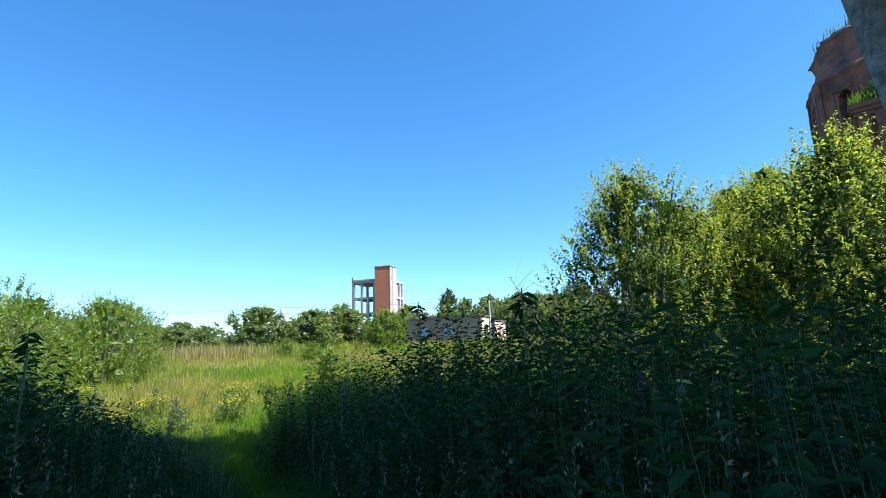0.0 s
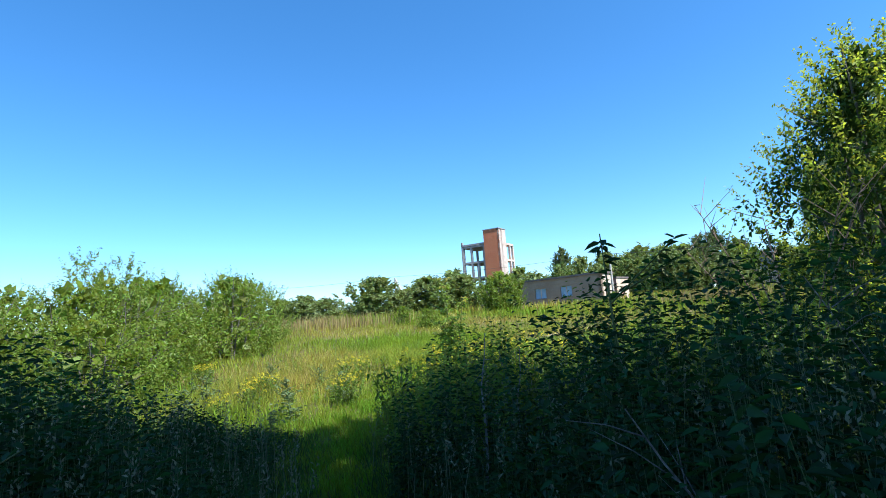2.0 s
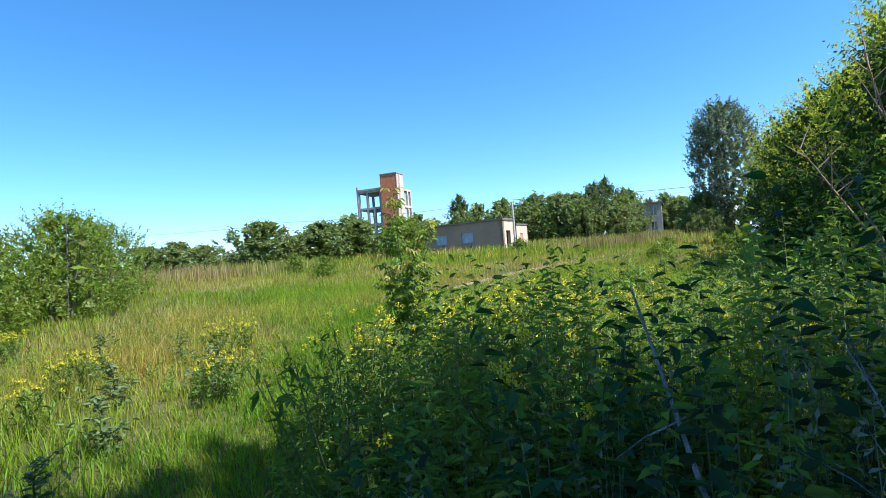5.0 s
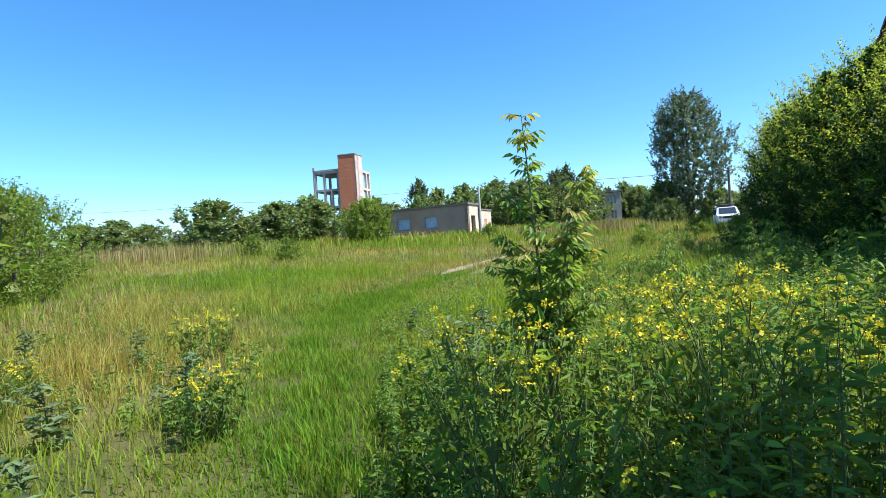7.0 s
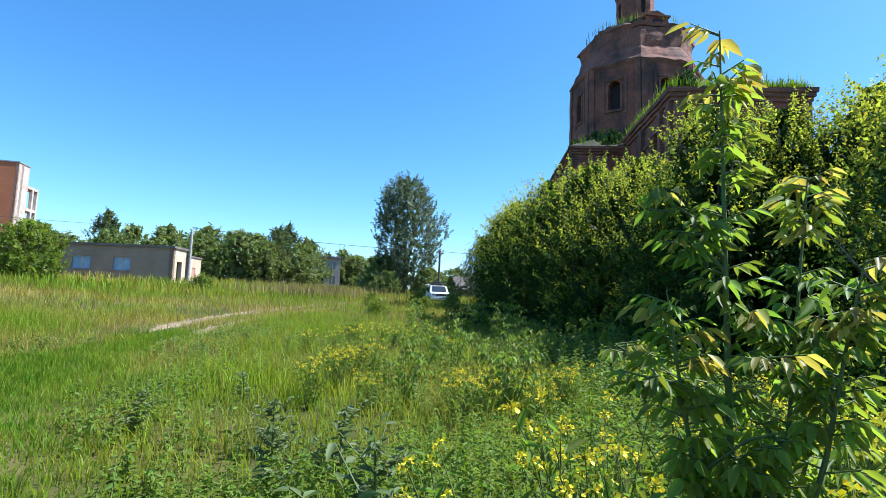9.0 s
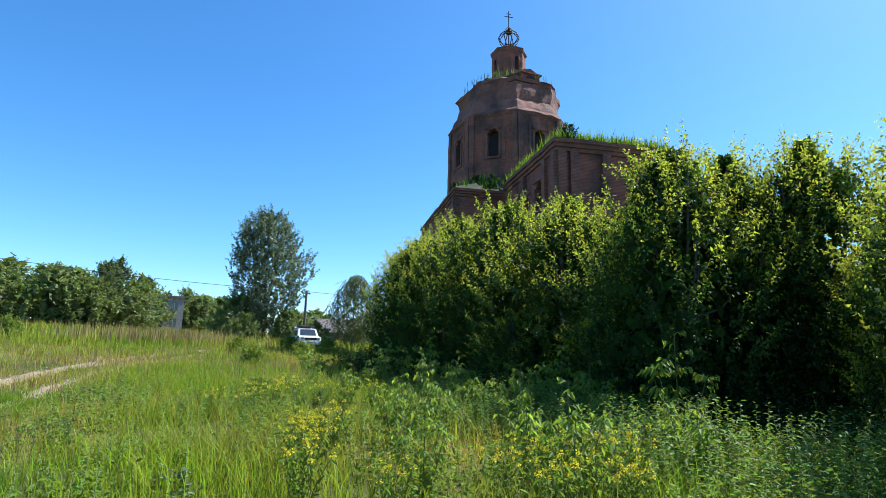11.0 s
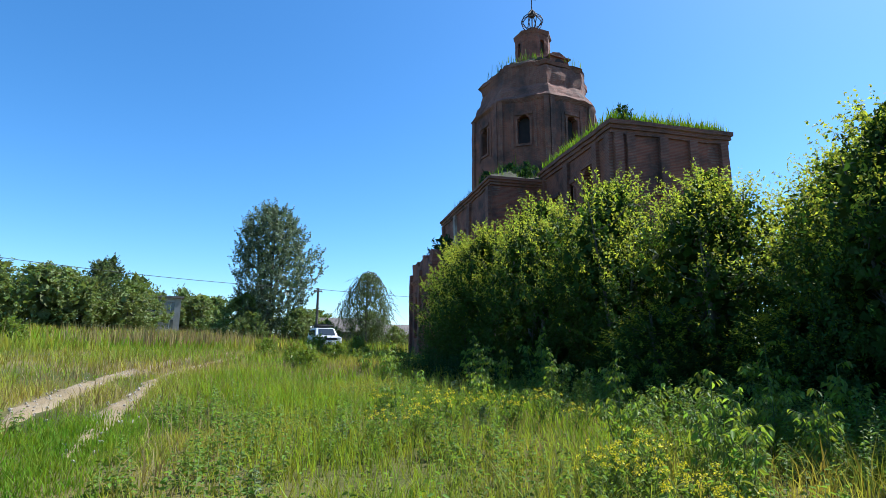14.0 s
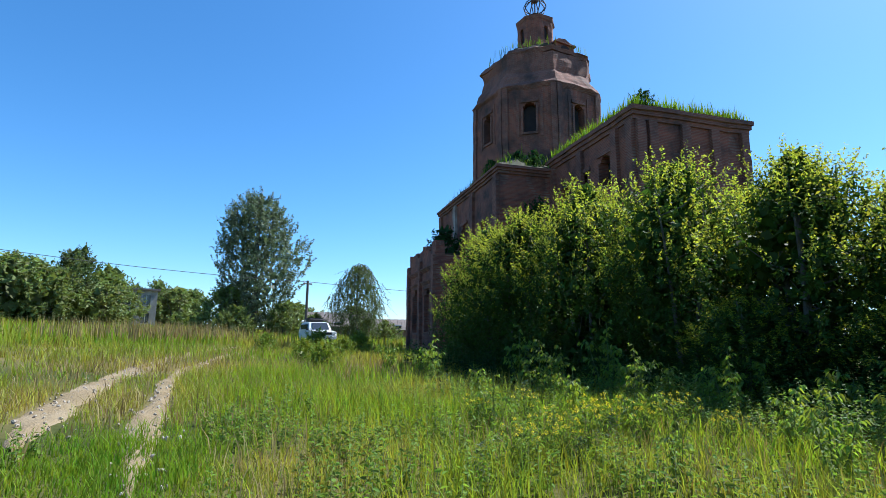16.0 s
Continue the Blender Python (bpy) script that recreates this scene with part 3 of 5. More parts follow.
hip_roof("nave_roof", NX0 - 0.25, NX1 + 0.25, NY0 - 0.25, NY1, NZ + 0.72, 1.1, 0.5, "overgrown earthy roof")
hip_roof("main_roof", MX0 - 0.25, MX1 + 0.25, MY0 - 0.25, MY1 + 0.25, MZ + 0.57, 3.6, 0.4, "overgrown earthy roof slope")
box_part("porch_roof", (PX0 + 0.3, MX0, PY0 + 0.2, PY1 - 0.2, PZ - 0.1, PZ + 0.15), m_church_roof, church)
# drum: eight walls
DR, DZ0, DZ1 = 5.3, 12.6, 20.2
TURN = radians(33.5)
ring = [(DR * math.cos(TURN + k * math.pi / 4), DR * math.sin(TURN + k * math.pi / 4)) for k in range(8)]
for k in range(8):
    p, q = ring[k], ring[(k + 1) % 8]
    church_wall("drum_wall", p, q, DZ0, DZ1, [(0.5, 0.95, 16.6, 18.9, True)], label="dark brick drum wall with an arched window")
    for u in (0.05, 0.95):
        pilaster(p, q, u, 0.42, DZ0, DZ1 - 0.01, deep=0.14)
    pilaster(p, q, 0.28, 0.22, 16.2, 19.5, deep=0.05)
    pilaster(p, q, 0.72, 0.22, 16.2, 19.5, deep=0.05)
part("drum_cornice", prism([(5.3, 19.95), (5.48, 20.15), (5.5, 20.35), (5.2, 20.6)], jitter=0.05), m_church_trim, church)
part("drum_shoulder", prism([(5.2, 20.55), (4.9, 21.2), (4.62, 21.75), (4.52, 22.6), (4.46, 23.4)], jitter=0.10, seed=2), m_church_trim, church, "sloping broken brick shoulder")
part("upper_cornice", prism([(4.46, 23.35), (4.62, 23.6), (4.56, 23.85), (3.85, 24.05)], jitter=0.12, seed=3), m_church_trim, church)
part("vault", prism([(3.8, 24.0), (3.5, 24.35), (2.8, 24.7), (2.0, 24.95), (1.4, 25.1)], jitter=0.10, seed=4), m_church_roof, church, "crumbling earthy vault")
# lantern
LR = 1.55
lring = [(LR * math.cos(TURN + k * math.pi / 4), LR * math.sin(TURN + k * math.pi / 4)) for k in range(8)]
for k in range(8):
    bm = bmesh.new()
    m, ln = face(lring[k], lring[(k + 1) % 8])
    wall_in(bm, m, ln, 24.9, 27.95, 0.3, [(ln / 2 - 0.2, ln / 2 + 0.2, 26.1, 27.4, 0.2)] if k % 2 else [])
    ob = part("lantern_wall", bm, m_church, church)
    if k % 2:
        # Thin dark sheet for the shade within the lantern slot.
        box_part("room_shade_panel", (ln / 2 - 0.21, ln / 2 + 0.21, 0.2, 0.26, 26.08, 27.42), m_void, ob, m=m)
part("lantern_cornice", prism([(1.55, 27.9), (1.68, 28.1), (1.7, 28.25), (1.4, 28.42), (0.9, 28.65), (0.35, 28.8)], jitter=0.03, seed=6), m_church_trim, church)
# dormer with a round opening, towards the walk
for ang in (-79, 101):
    dm = Matrix.Rotation(radians(ang), 4, 'Z') @ Matrix.Translation((2.5, 0, -1.4))
    bm = bmesh.new()
    pro = [(-0.95, 24.4), (0.95, 24.4), (0.95, 25.9), (0.6, 26.25), (0, 26.4), (-0.6, 26.25), (-0.95, 25.9)]
    a = [bm.verts.new(dm @ Vector((1.15, u, z))) for u, z in pro]
    b = [bm.verts.new(dm @ Vector((-1.4, u, z))) for u, z in pro]
    bm.faces.new(a)
    bm.faces.new(b[::-1])
    for k in range(len(pro)):
        bm.faces.new((a[k], b[k], b[(k + 1) % len(pro)], a[(k + 1) % len(pro)]))
    bmesh.ops.recalc_face_normals(bm, faces=bm.faces[:])
    dob = part("dormer", bm, m_church, church, "brick dormer with a round opening")
    # Dark disc on the dormer's face paints the shade of its opening.
    bm = bmesh.new()
    bmesh.ops.create_cone(bm, cap_ends=True, segments=20, radius1=0.48, radius2=0.48, depth=0.06, matrix=dm @ Matrix.Translation((1.16, 0, 25.3)) @ Matrix.Rotation(math.pi / 2, 4, 'Y'))
    part("opening_shade_disc", bm, m_void, dob)
    box_part("dormer_cap", (-1.4, 1.3, -1.05, 1.05, 25.86, 25.98), m_church_trim, dob, m=dm)


def weather(ob, step=0.7, amount=0.13):
    """Breaks straight masonry edges: cuts long edges and shifts the corners by a steady field of noise."""
    bm = bmesh.new()
    bm.from_mesh(ob.data)
    for _ in range(4):
        long = [e for e in bm.edges if e.calc_length() > step]
        if not long:
            break
        bmesh.ops.subdivide_edges(bm, edges=long, cuts=1, use_grid_fill=True)
    for v in bm.verts:
        n1, n2 = noise.noise_vector(v.co * 0.9), noise.noise_vector(v.co * 2.7 + Vector((9, 0, 0)))
        v.co += n1 * amount + n2 * amount * 0.55
    bm.to_mesh(ob.data)
    bm.free()


for ob in church.children:
    if ob.name.split(".")[0] in ("nave_wall", "main_wall", "porch_wall", "drum_wall", "lantern_wall", "pilaster", "cornice", "drum_cornice", "drum_shoulder", "upper_cornice", "lantern_cornice", "parapet_block", "dormer", "vault"):
        weather(ob, 0.55, 0.13 if ob.name.split(".")[0] in ("drum_cornice", "upper_cornice", "drum_shoulder", "vault", "parapet_block", "dormer") else 0.045)
# iron frame of the lost onion dome and its cross
tubes = []
for k in range(8):
    a = 2 * math.pi * k / 8
    tubes.append(([(r * math.cos(a), r * math.sin(a), z) for r, z in ((0.28, 28.7), (0.45, 29.1), (0.85, 29.6), (0.95, 29.95), (0.8, 30.3), (0.4, 30.65), (0.08, 31.1))], [0.045] * 7, 5))
for r, z in ((0.95, 29.95), (0.45, 29.1)):
    tubes.append(([(r * math.cos(a), r * math.sin(a), z) for a in np.linspace(0, 2 * math.pi, 25)], [0.04] * 25, 5))
tubes.append(([(0, 0, 28.6), (0, 0, 31.3)], [0.06, 0.05], 6))
under("dome_frame", tubes_mesh("dome_frame", tubes, m_iron), church, "bare rusted onion-dome frame")
bm = bmesh.new()
bmesh.ops.create_uvsphere(bm, u_segments=12, v_segments=8, radius=0.32, matrix=Matrix.Translation((0, 0, 30.6)) @ Matrix.Diagonal((1, 1, 0.8, 1)))
part("finial", bm, m_iron, church)
tubes = [([(0, 0, 31.1), (0, 0, 32.8)], [0.05, 0.04], 5), ([(-0.4, 0, 32.2), (0.4, 0, 32.2)], [0.04, 0.04], 5), ([(-0.2, 0, 32.5), (0.2, 0, 32.5)], [0.035, 0.035], 5)]
under("cross", tubes_mesh("cross", tubes, m_iron), church)

# ---- skeleton tower ----
TW = pose(-9.0, 102.5, ground_z(-9, 102) - 0.2, 0, 0, -20)
tower = thing("tower", TW, "unfinished brick and concrete tower with an orange shaft", "tower")
# local x left along the front (negative), y into the depth; the shaft's front right corner is the origin
SH_W, SH_D, SH_H = 3.3, 3.2, 14.6
bm = bmesh.new()
wall_in(bm, pose(-SH_W, 0, 0), SH_W, 0, SH_H, 0.35)
part("shaft_front", bm, m_orange, tower, "plain orange brick face")
bm = bmesh.new()
wall_in(bm, pose(0, 0, 0, 0, 0, 90) @ pose(0, 0, 0), SH_D, 0, SH_H, 0.35, [(0.9, 1.5, z, z + 1.1, 0) for z in (6.6, 9.4, 11.6)])
part("shaft_side", bm, m_pale_brick, tower, "sunlit pale brick face with slots")
box_part("shaft_back", (-SH_W, -0.36, SH_D - 0.35, SH_D, 0, SH_H), m_orange, tower)
box_part("shaft_left", (-SH_W, -SH_W + 0.35, 0.36, SH_D - 0.36, 0, SH_H), m_orange, tower)
box_part("shaft_roof", (-SH_W - 0.08, 0.08, -0.08, SH_D + 0.08, SH_H, SH_H + 0.15), m_concrete, tower)
FW, FD = 8.4, 6.6
for i, z in enumerate((2.6, 5.7, 8.8, 12.0)):
    box_part("floor_slab", (-FW, -SH_W - 0.01, 0.3, FD, z - 0.4, z), m_concrete, tower)
    # Right-hand slabs and columns take the sunlit tone, left ones plain concrete.
    box_part("floor_slab", (-SH_W, 0.02, SH_D + 0.01, FD, z - 0.4, z), m_pale_brick, tower)
    z0 = 0 if i == 0 else (2.6, 5.7, 8.8, 12.0)[i - 1]
    for x in (-FW + 0.2, -FW + 2.0, -FW + 3.4, -SH_W - 0.3):
        for y in (0.5, FD - 0.2):
            if i < 3 or x != -FW + 3.4:
                box_part("column", (x - 0.2, x + 0.2, y - 0.2, y + 0.2, z0, z - 0.4), m_concrete, tower)
    for x in (-1.8, -0.2):
        box_part("column", (x - 0.2, x + 0.2, FD - 0.4, FD, z0, z - 0.4), m_pale_brick, tower)
    box_part("column", (-0.38, 0.02, 4.7, 5.1, z0, z - 0.4), m_pale_brick, tower)
    box_part("partition", (-SH_W - 1.9, -SH_W - 0.6, 3.0, 3.2, z0, z - 0.4 if i != 2 else z - 1.4), m_concrete, tower)
box_part("roof_beam", (-FW - 0.1, -SH_W - 0.01, 0.2, 0.6, 12.0, 12.35), m_concrete, tower)
box_part("end_wall_stub", (-FW - 0.12, -FW + 0.15, 0.2, 0.7, 0, 12.9), m_concrete, tower)
box_part("lower_infill", (-FW, -SH_W - 0.02, 0.32, 0.6, 0, 2.2), m_orange, tower)

# ---- low brick building ----
LB = pose(5.8, 69.6, ground_z(5.8, 69.6) - 0.1, 0, 0, 180 - 33)
# local x runs along the front to its far end, the front faces local y
low = thing("low_building", LB, "abandoned single-storey tan brick building", "building")
LH = 3.6
flip = Matrix.Diagonal((1, -1, 1, 1))
bm = bmesh.new()
wall_in(bm, flip, 20.0, 0, LH, 0.4, [(4.2, 5.9, 1.2, 2.5, 0), (8.1, 9.9, 1.2, 2.5, 0), (13.0, 14.6, 1.2, 2.5, 0)])
bmesh.ops.recalc_face_normals(bm, faces=bm.faces[:])
front = part("front_wall", bm, m_tan, low, "tan brick wall with boarded windows")
for a, b in ((4.2, 5.9), (8.1, 9.9), (13.0, 14.6)):
    win = box_part("window_board", (a, b, -0.26, -0.2, 1.2, 2.5), m_blue_board, front, "pale blue boarded window")
    box_part("window_bar", ((a + b) / 2 - 0.05, (a + b) / 2 + 0.05, -0.2, -0.15, 1.2, 2.5), m_cream, win)
    box_part("window_sill", (a - 0.1, b + 0.1, -0.2, 0.08, 1.1, 1.195), m_concrete, front)
# End wall is coloured paler than the front, the sun on it included.
bm = bmesh.new()
wall_in(bm, pose(0, 0, 0, 0, 0, -90), 3.0, 0, LH, 0.4, [(0.9, 2.1, 0.0, 2.3, 0)])
part("end_wall", bm, m_cream, low, "sunlit cream end wall with an archway")
box_part("back_wall", (0.42, 20.0, -3.0, -2.62, 0, LH), m_tan, low)
box_part("far_wall", (19.6, 20.0, -2.6, -0.42, 0, LH), m_tan, low)
box_part("roof", (-0.15, 20.2, -3.15, 0.2, LH, LH + 0.22), m_slate, low)
box_part("annex_wall", (0.8, 4.2, -9.0, -5.6, 0, LH - 0.5), m_pinkish, low, "pink brick annex")
# Thin cream skin gives the annex end its sunlit tone.
bm = bmesh.new()
wall_in(bm, pose(0.75, -5.55, 0, 0, 0, -90), 3.5, 0, LH - 0.4, 0.04, [(1.0, 2.0, 0.0, 2.0, 0)])
part("annex_end", bm, m_cream, low, "sunlit cream annex end")
box_part("annex_roof", (0.65, 4.3, -9.1, -5.5, LH - 0.48, LH - 0.3), m_slate, low)

# ---- two-storey building ----
H2 = pose(30.6, 92.2, ground_z(32, 92) - 0.1, 0, 0, -24)
house2 = thing("two_storey_building", H2, "grey brick two-storey building with empty windows", "building")
bm = bmesh.new()
wall_in(bm, Matrix.Identity(4), 4.0, 0, 2.5, 0.35, [(0.55, 1.35, 0.8, 2.1, 0), (2.3, 3.2, 0.8, 2.1, 0)])
wall_in(bm, Matrix.Identity(4), 4.0, 2.5, 5.1, 0.35, [(0.55, 1.35, 3.2, 4.5, 0), (2.3, 3.2, 3.2, 4.5, 0)])
fr = part("front_wall", bm, m_grey_block, house2)
for a, b in ((0.55, 1.35), (2.3, 3.2)):
    for z in (0.8, 3.2):
        w = box_part("window", (a, b, 0.2, 0.24, z, z + 1.3), m_car_glass, fr, "dark empty window")
        box_part("window_bar", ((a + b) / 2 - 0.03, (a + b) / 2 + 0.03, 0.16, 0.2, z, z + 1.3), m_white_paint, w)
box_part("side_wall", (0, 0.35, 0.36, 7.0, 0, 5.1), m_grey_block, house2)
box_part("side_wall", (3.65, 4.0, 0.36, 7.0, 0, 5.1), m_grey_block, house2)
box_part("back_wall", (0.36, 3.64, 6.65, 7.0, 0, 5.1), m_grey_block, house2)
box_part("roof", (-0.3, 4.3, -0.4, 7.3, 5.1, 5.35), m_slate, house2)


# ---- village houses ----
def cottage(x, y, turn, w, d, wall_h, roof_h, label):
    ob = thing("house", pose(x, y, ground_z(x, y) - 0.1, 0, 0, turn), label, "house", "village houses")
    box_part("wall", (0, w, 0, 0.3, 0, wall_h), m_house, ob)
    box_part("wall", (0, w, d - 0.3, d, 0, wall_h), m_house, ob)
    for x0 in (0, w - 0.3):
        bm = bmesh.new()
        pro = [(0.31, 0), (d - 0.31, 0), (d - 0.31, wall_h), (d / 2, wall_h + roof_h - 0.15), (0.31, wall_h)]
        a = [bm.verts.new((x0, u, z)) for u, z in pro]
        b = [bm.verts.new((x0 + 0.3, u, z)) for u, z in pro]
        bm.faces.new(a[::-1])
        bm.faces.new(b)
        for k in range(5):
            bm.faces.new((a[k], a[(k + 1) % 5], b[(k + 1) % 5], b[k]))
        bmesh.ops.recalc_face_normals(bm, faces=bm.faces[:])
        part("gable", bm, m_house, ob)
    for s in (0, 1):
        y0, y1 = (-0.45, d / 2) if s == 0 else (d + 0.45, d / 2)
        n = 16
        for i in range(n):
            xa, xb = -0.4 + (w + 0.8) * i / n, -0.4 + (w + 0.8) * (i + 0.94) / n
            za, zb = wall_h - 0.2, wall_h + roof_h
            bm = bmesh.new()
            vs = [bm.verts.new(q) for q in ((xa, y0, za), (xb, y0, za), (xb, y1, zb), (xa, y1, zb))]
            us = [bm.verts.new((q.co.x, q.co.y, q.co.z + 0.08 + 0.02 * (i % 2))) for q in vs]
            bm.faces.new(us)
            bm.faces.new(vs[::-1])
            for k in range(4):
                bm.faces.new((vs[k], vs[(k + 1) % 4], us[(k + 1) % 4], us[k]))
            bmesh.ops.recalc_face_normals(bm, faces=bm.faces[:])
            part("roof_sheet", bm, m_slate, ob)
    for k in range(3):
        xw = w * (0.2 + 0.3 * k)
        win = box_part("window", (xw - 0.45, xw + 0.45, -0.03, -0.005, 0.9, 2.0), m_car_glass, ob)
        box_part("window_frame", (xw - 0.55, xw + 0.55, -0.06, -0.035, 2.0, 2.1), m_white_paint, win)
    return ob


cottage(46.2, 75.2, -46, 9.0, 6.0, 1.6, 1.9, "brown village house with a grey slate roof")
cottage(56.6, 72.0, -49, 8.0, 6.0, 1.5, 1.5, "low village house with a grey slate roof")

# ---- poles and wires ----
def pole(x, y, hgt, r, mat, label, brace=0.0, arm=True):
    ob = thing("utility_pole", pose(x, y, ground_z(x, y) - 0.2), label, "utility pole")
    under("post", tubes_mesh("post", [([(0, 0, 0), (0, 0, hgt / 2), (0, 0, hgt)], [r, r * 0.9, r * 0.8], 8)], mat), ob)
    if brace:
        under("brace", tubes_mesh("brace", [([(brace, 0.2, 0), (0.1, 0, hgt * 0.94)], [r, r * 0.8], 8)], mat), ob)
    if arm:
        box_part("crossarm", (-0.5, 0.5, -0.06, 0.06, hgt - 0.35, hgt - 0.23), mat, ob)
        for x0 in (-0.42, 0.42):
            bm = bmesh.new()
            bmesh.ops.create_cone(bm, cap_ends=True, segments=8, radius1=0.05, radius2=0.03, depth=0.16, matrix=Matrix.Translation((x0, 0, hgt - 0.15)))
            part("insulator", bm, m_white_paint, ob)
    return ob


pole(-28.6, 97.0, 6.2, 0.22, m_pole, "pale concrete pole with a slanting brace", 2.6, False)
pole(6.7, 66.2, 5.6, 0.14, m_pole, "thin pale pole beside the tan building", 0, False)
pole(31.0, 58.2, 6.0, 0.14, m_pole_dark, "dark wooden utility pole near the car")


def wire(name, p, q, sag, label):
    pts = [tuple(Vector(p).lerp(Vector(q), u) - Vector((0, 0, sag * 4 * u * (1 - u)))) for u in np.linspace(0, 1, 17)]
    tagged(under(name, tubes_mesh(name, [(pts, [0.022] * 17, 4)], m_wire)), label, "wire")


wire("power_line", (31.0, 58.2, 7.2), (6.7, 66.2, 7.9), 0.3, "thin dark power line between two poles")
wire("power_line", (31.0, 58.2, 7.2), (70, 49, 8.0), 0.3, "thin dark power line from the wooden pole")
wire("power_line", (-28.6, 97.0, 10.4), (-60, 99, 10.6), 0.4, "thin dark power line from the braced pole")
wire("power_line", (-28.6, 97.0, 10.4), (6.0, 101, 11.2), 0.4, "thin dark power line from the braced pole")

# ---- car ----
CAR = pose(25.9, 51.3, ground_z(25.9, 51.3), 0, 0, -28)
car = thing("car", CAR, "white off-road car with a loaded roof rack", "car")
# local -y is the car's front
bm = bmesh.new()
profile = [(-2.2, 0.45), (-2.28, 0.75), (-2.15, 1.02), (-1.0, 1.15), (-0.45, 1.72), (0.2, 1.80), (1.9, 1.78), (2.2, 1.1), (2.25, 0.5), (1.9, 0.38), (-1.9, 0.38)]
rows = []
for x, k in ((-0.90, 0.93), (-0.82, 1.0), (0.82, 1.0), (0.90, 0.93)):
    rows.append([bm.verts.new((x * (1 - 0.16 * max(0, z - 1.1) / 0.7), y * (0.985 if abs(x) > 0.85 else 1), 0.38 + (z - 0.38) * (0.97 if abs(x) > 0.85 else 1))) for y, z in profile])
for a, b in zip(rows, rows[1:]):
    for k in range(len(profile)):
        bm.faces.new((a[k], a[(k + 1) % len(profile)], b[(k + 1) % len(profile)], b[k]))
bm.faces.new(rows[0][::-1])
bm.faces.new(rows[-1])
bmesh.ops.recalc_face_normals(bm, faces=bm.faces[:])
part("body", bm, m_white_paint, car)
bm = bmesh.new()
vs = [bm.verts.new(q) for q in ((-0.68, -0.99, 1.19), (0.68, -0.99, 1.19), (0.62, -0.50, 1.69), (-0.62, -0.50, 1.69))]
us = [bm.verts.new((q.co.x, q.co.y - 0.03, q.co.z + 0.02)) for q in vs]
bm.faces.new(us)
for k in range(4):
    bm.faces.new((vs[k], vs[(k + 1) % 4], us[(k + 1) % 4], us[k]))
part("windscreen", bm, m_car_glass, car)
for sx in (-1, 1):
    box_part("side_window", (sx * 0.84, sx * 0.885, -0.35, 1.7, 1.22, 1.6), m_car_glass, car)
    box_part("headlight", (sx * 0.55, sx * 0.82, -2.30, -2.2, 0.82, 0.98), m_lamp_glass, car)
    box_part("wing_mirror", (sx * 0.92, sx * 1.08, -0.8, -0.68, 1.12, 1.28), m_car_dark, car, bevel=0.02)
box_part("grille", (-0.5, 0.5, -2.32, -2.2, 0.78, 0.96), m_car_dark, car)
box_part("bumper", (-0.88, 0.88, -2.38, -2.15, 0.42, 0.66), m_white_paint, car, bevel=0.04)
box_part("number_plate", (-0.26, 0.26, -2.4, -2.385, 0.5, 0.61), m_lamp_glass, car)
for sx in (-1, 1):
    for y in (-1.4, 1.4):
        bm = bmesh.new()
        bmesh.ops.create_cone(bm, cap_ends=True, segments=20, radius1=0.37, radius2=0.37, depth=0.22, matrix=Matrix.Translation((sx * 0.78, y, 0.37)) @ Matrix.Rotation(math.pi / 2, 4, 'Y'))
        w = part("wheel", bm, m_rubber, car)
        bm = bmesh.new()
        bmesh.ops.create_cone(bm, cap_ends=True, segments=16, radius1=0.22, radius2=0.2, depth=0.05, matrix=Matrix.Translation((sx * 0.9, y, 0.37)) @ Matrix.Rotation(math.pi / 2, 4, 'Y'))
        part("rim", bm, m_lamp_glass, w)
tubes = [([(-0.68, -0.2, 2.0), (0.68, -0.2, 2.0), (0.68, 1.7, 2.0), (-0.68, 1.7, 2.0), (-0.68, -0.2, 2.0)], [0.03] * 5, 5)]
tubes += [([(sx * 0.66, y, 1.76), (sx * 0.66, y, 2.0)], [0.025, 0.025], 5) for sx in (-1, 1) for y in (0, 0.8, 1.5)]
under("roof_rack", tubes_mesh("roof_rack", tubes, m_car_dark), car)
box_part("roof_load", (-0.6, 0.5, 0.0, 1.5, 1.83, 2.12), m_car_dark, car, "dark bundle on the rack", bevel=0.08)
under("open_tailgate", tubes_mesh("open_tailgate", [([(-0.7, 2.2, 1.9), (0.2, 2.5, 2.05), (0.75, 2.3, 2.0), (0.85, 2.1, 1.7)], [0.07, 0.08, 0.08, 0.06], 6)], m_white_paint), car)

# ---- trees and bushes ----
hedge_label = "dense young ash-leaved maple, painted sunlit yellow-green on top, shade-dark below"
hedge = [make_tree("maple_tree", 6.5, 2.15, 30 + i, 520, 46, 0.115, m_maple, hedge_label, "tree", "maple thicket", tip=m_maple_lit, shell=0.4, core=5.0, base=0.0, shoot=1.0, fluff=0.08, droop=0.6, lobes=14, trunk_r=0.09, stems=6, spread=0.3) for i in range(3)]
# Variant with the sunlit leaf colour spread over the whole crown.
sunny_maple = make_tree("maple_tree", 6.5, 2.15, 37, 620, 44, 0.12, m_maple, "young ash-leaved maple, sunlit yellow-green leaf colour all over", "tree", "maple thicket", tip=m_maple_lit, shell=0.45, core=1.0, base=0.0, shoot=1.0, fluff=0.08, droop=0.6, lobes=14, bright=0.9, trunk_r=0.09, stems=6, spread=0.3)
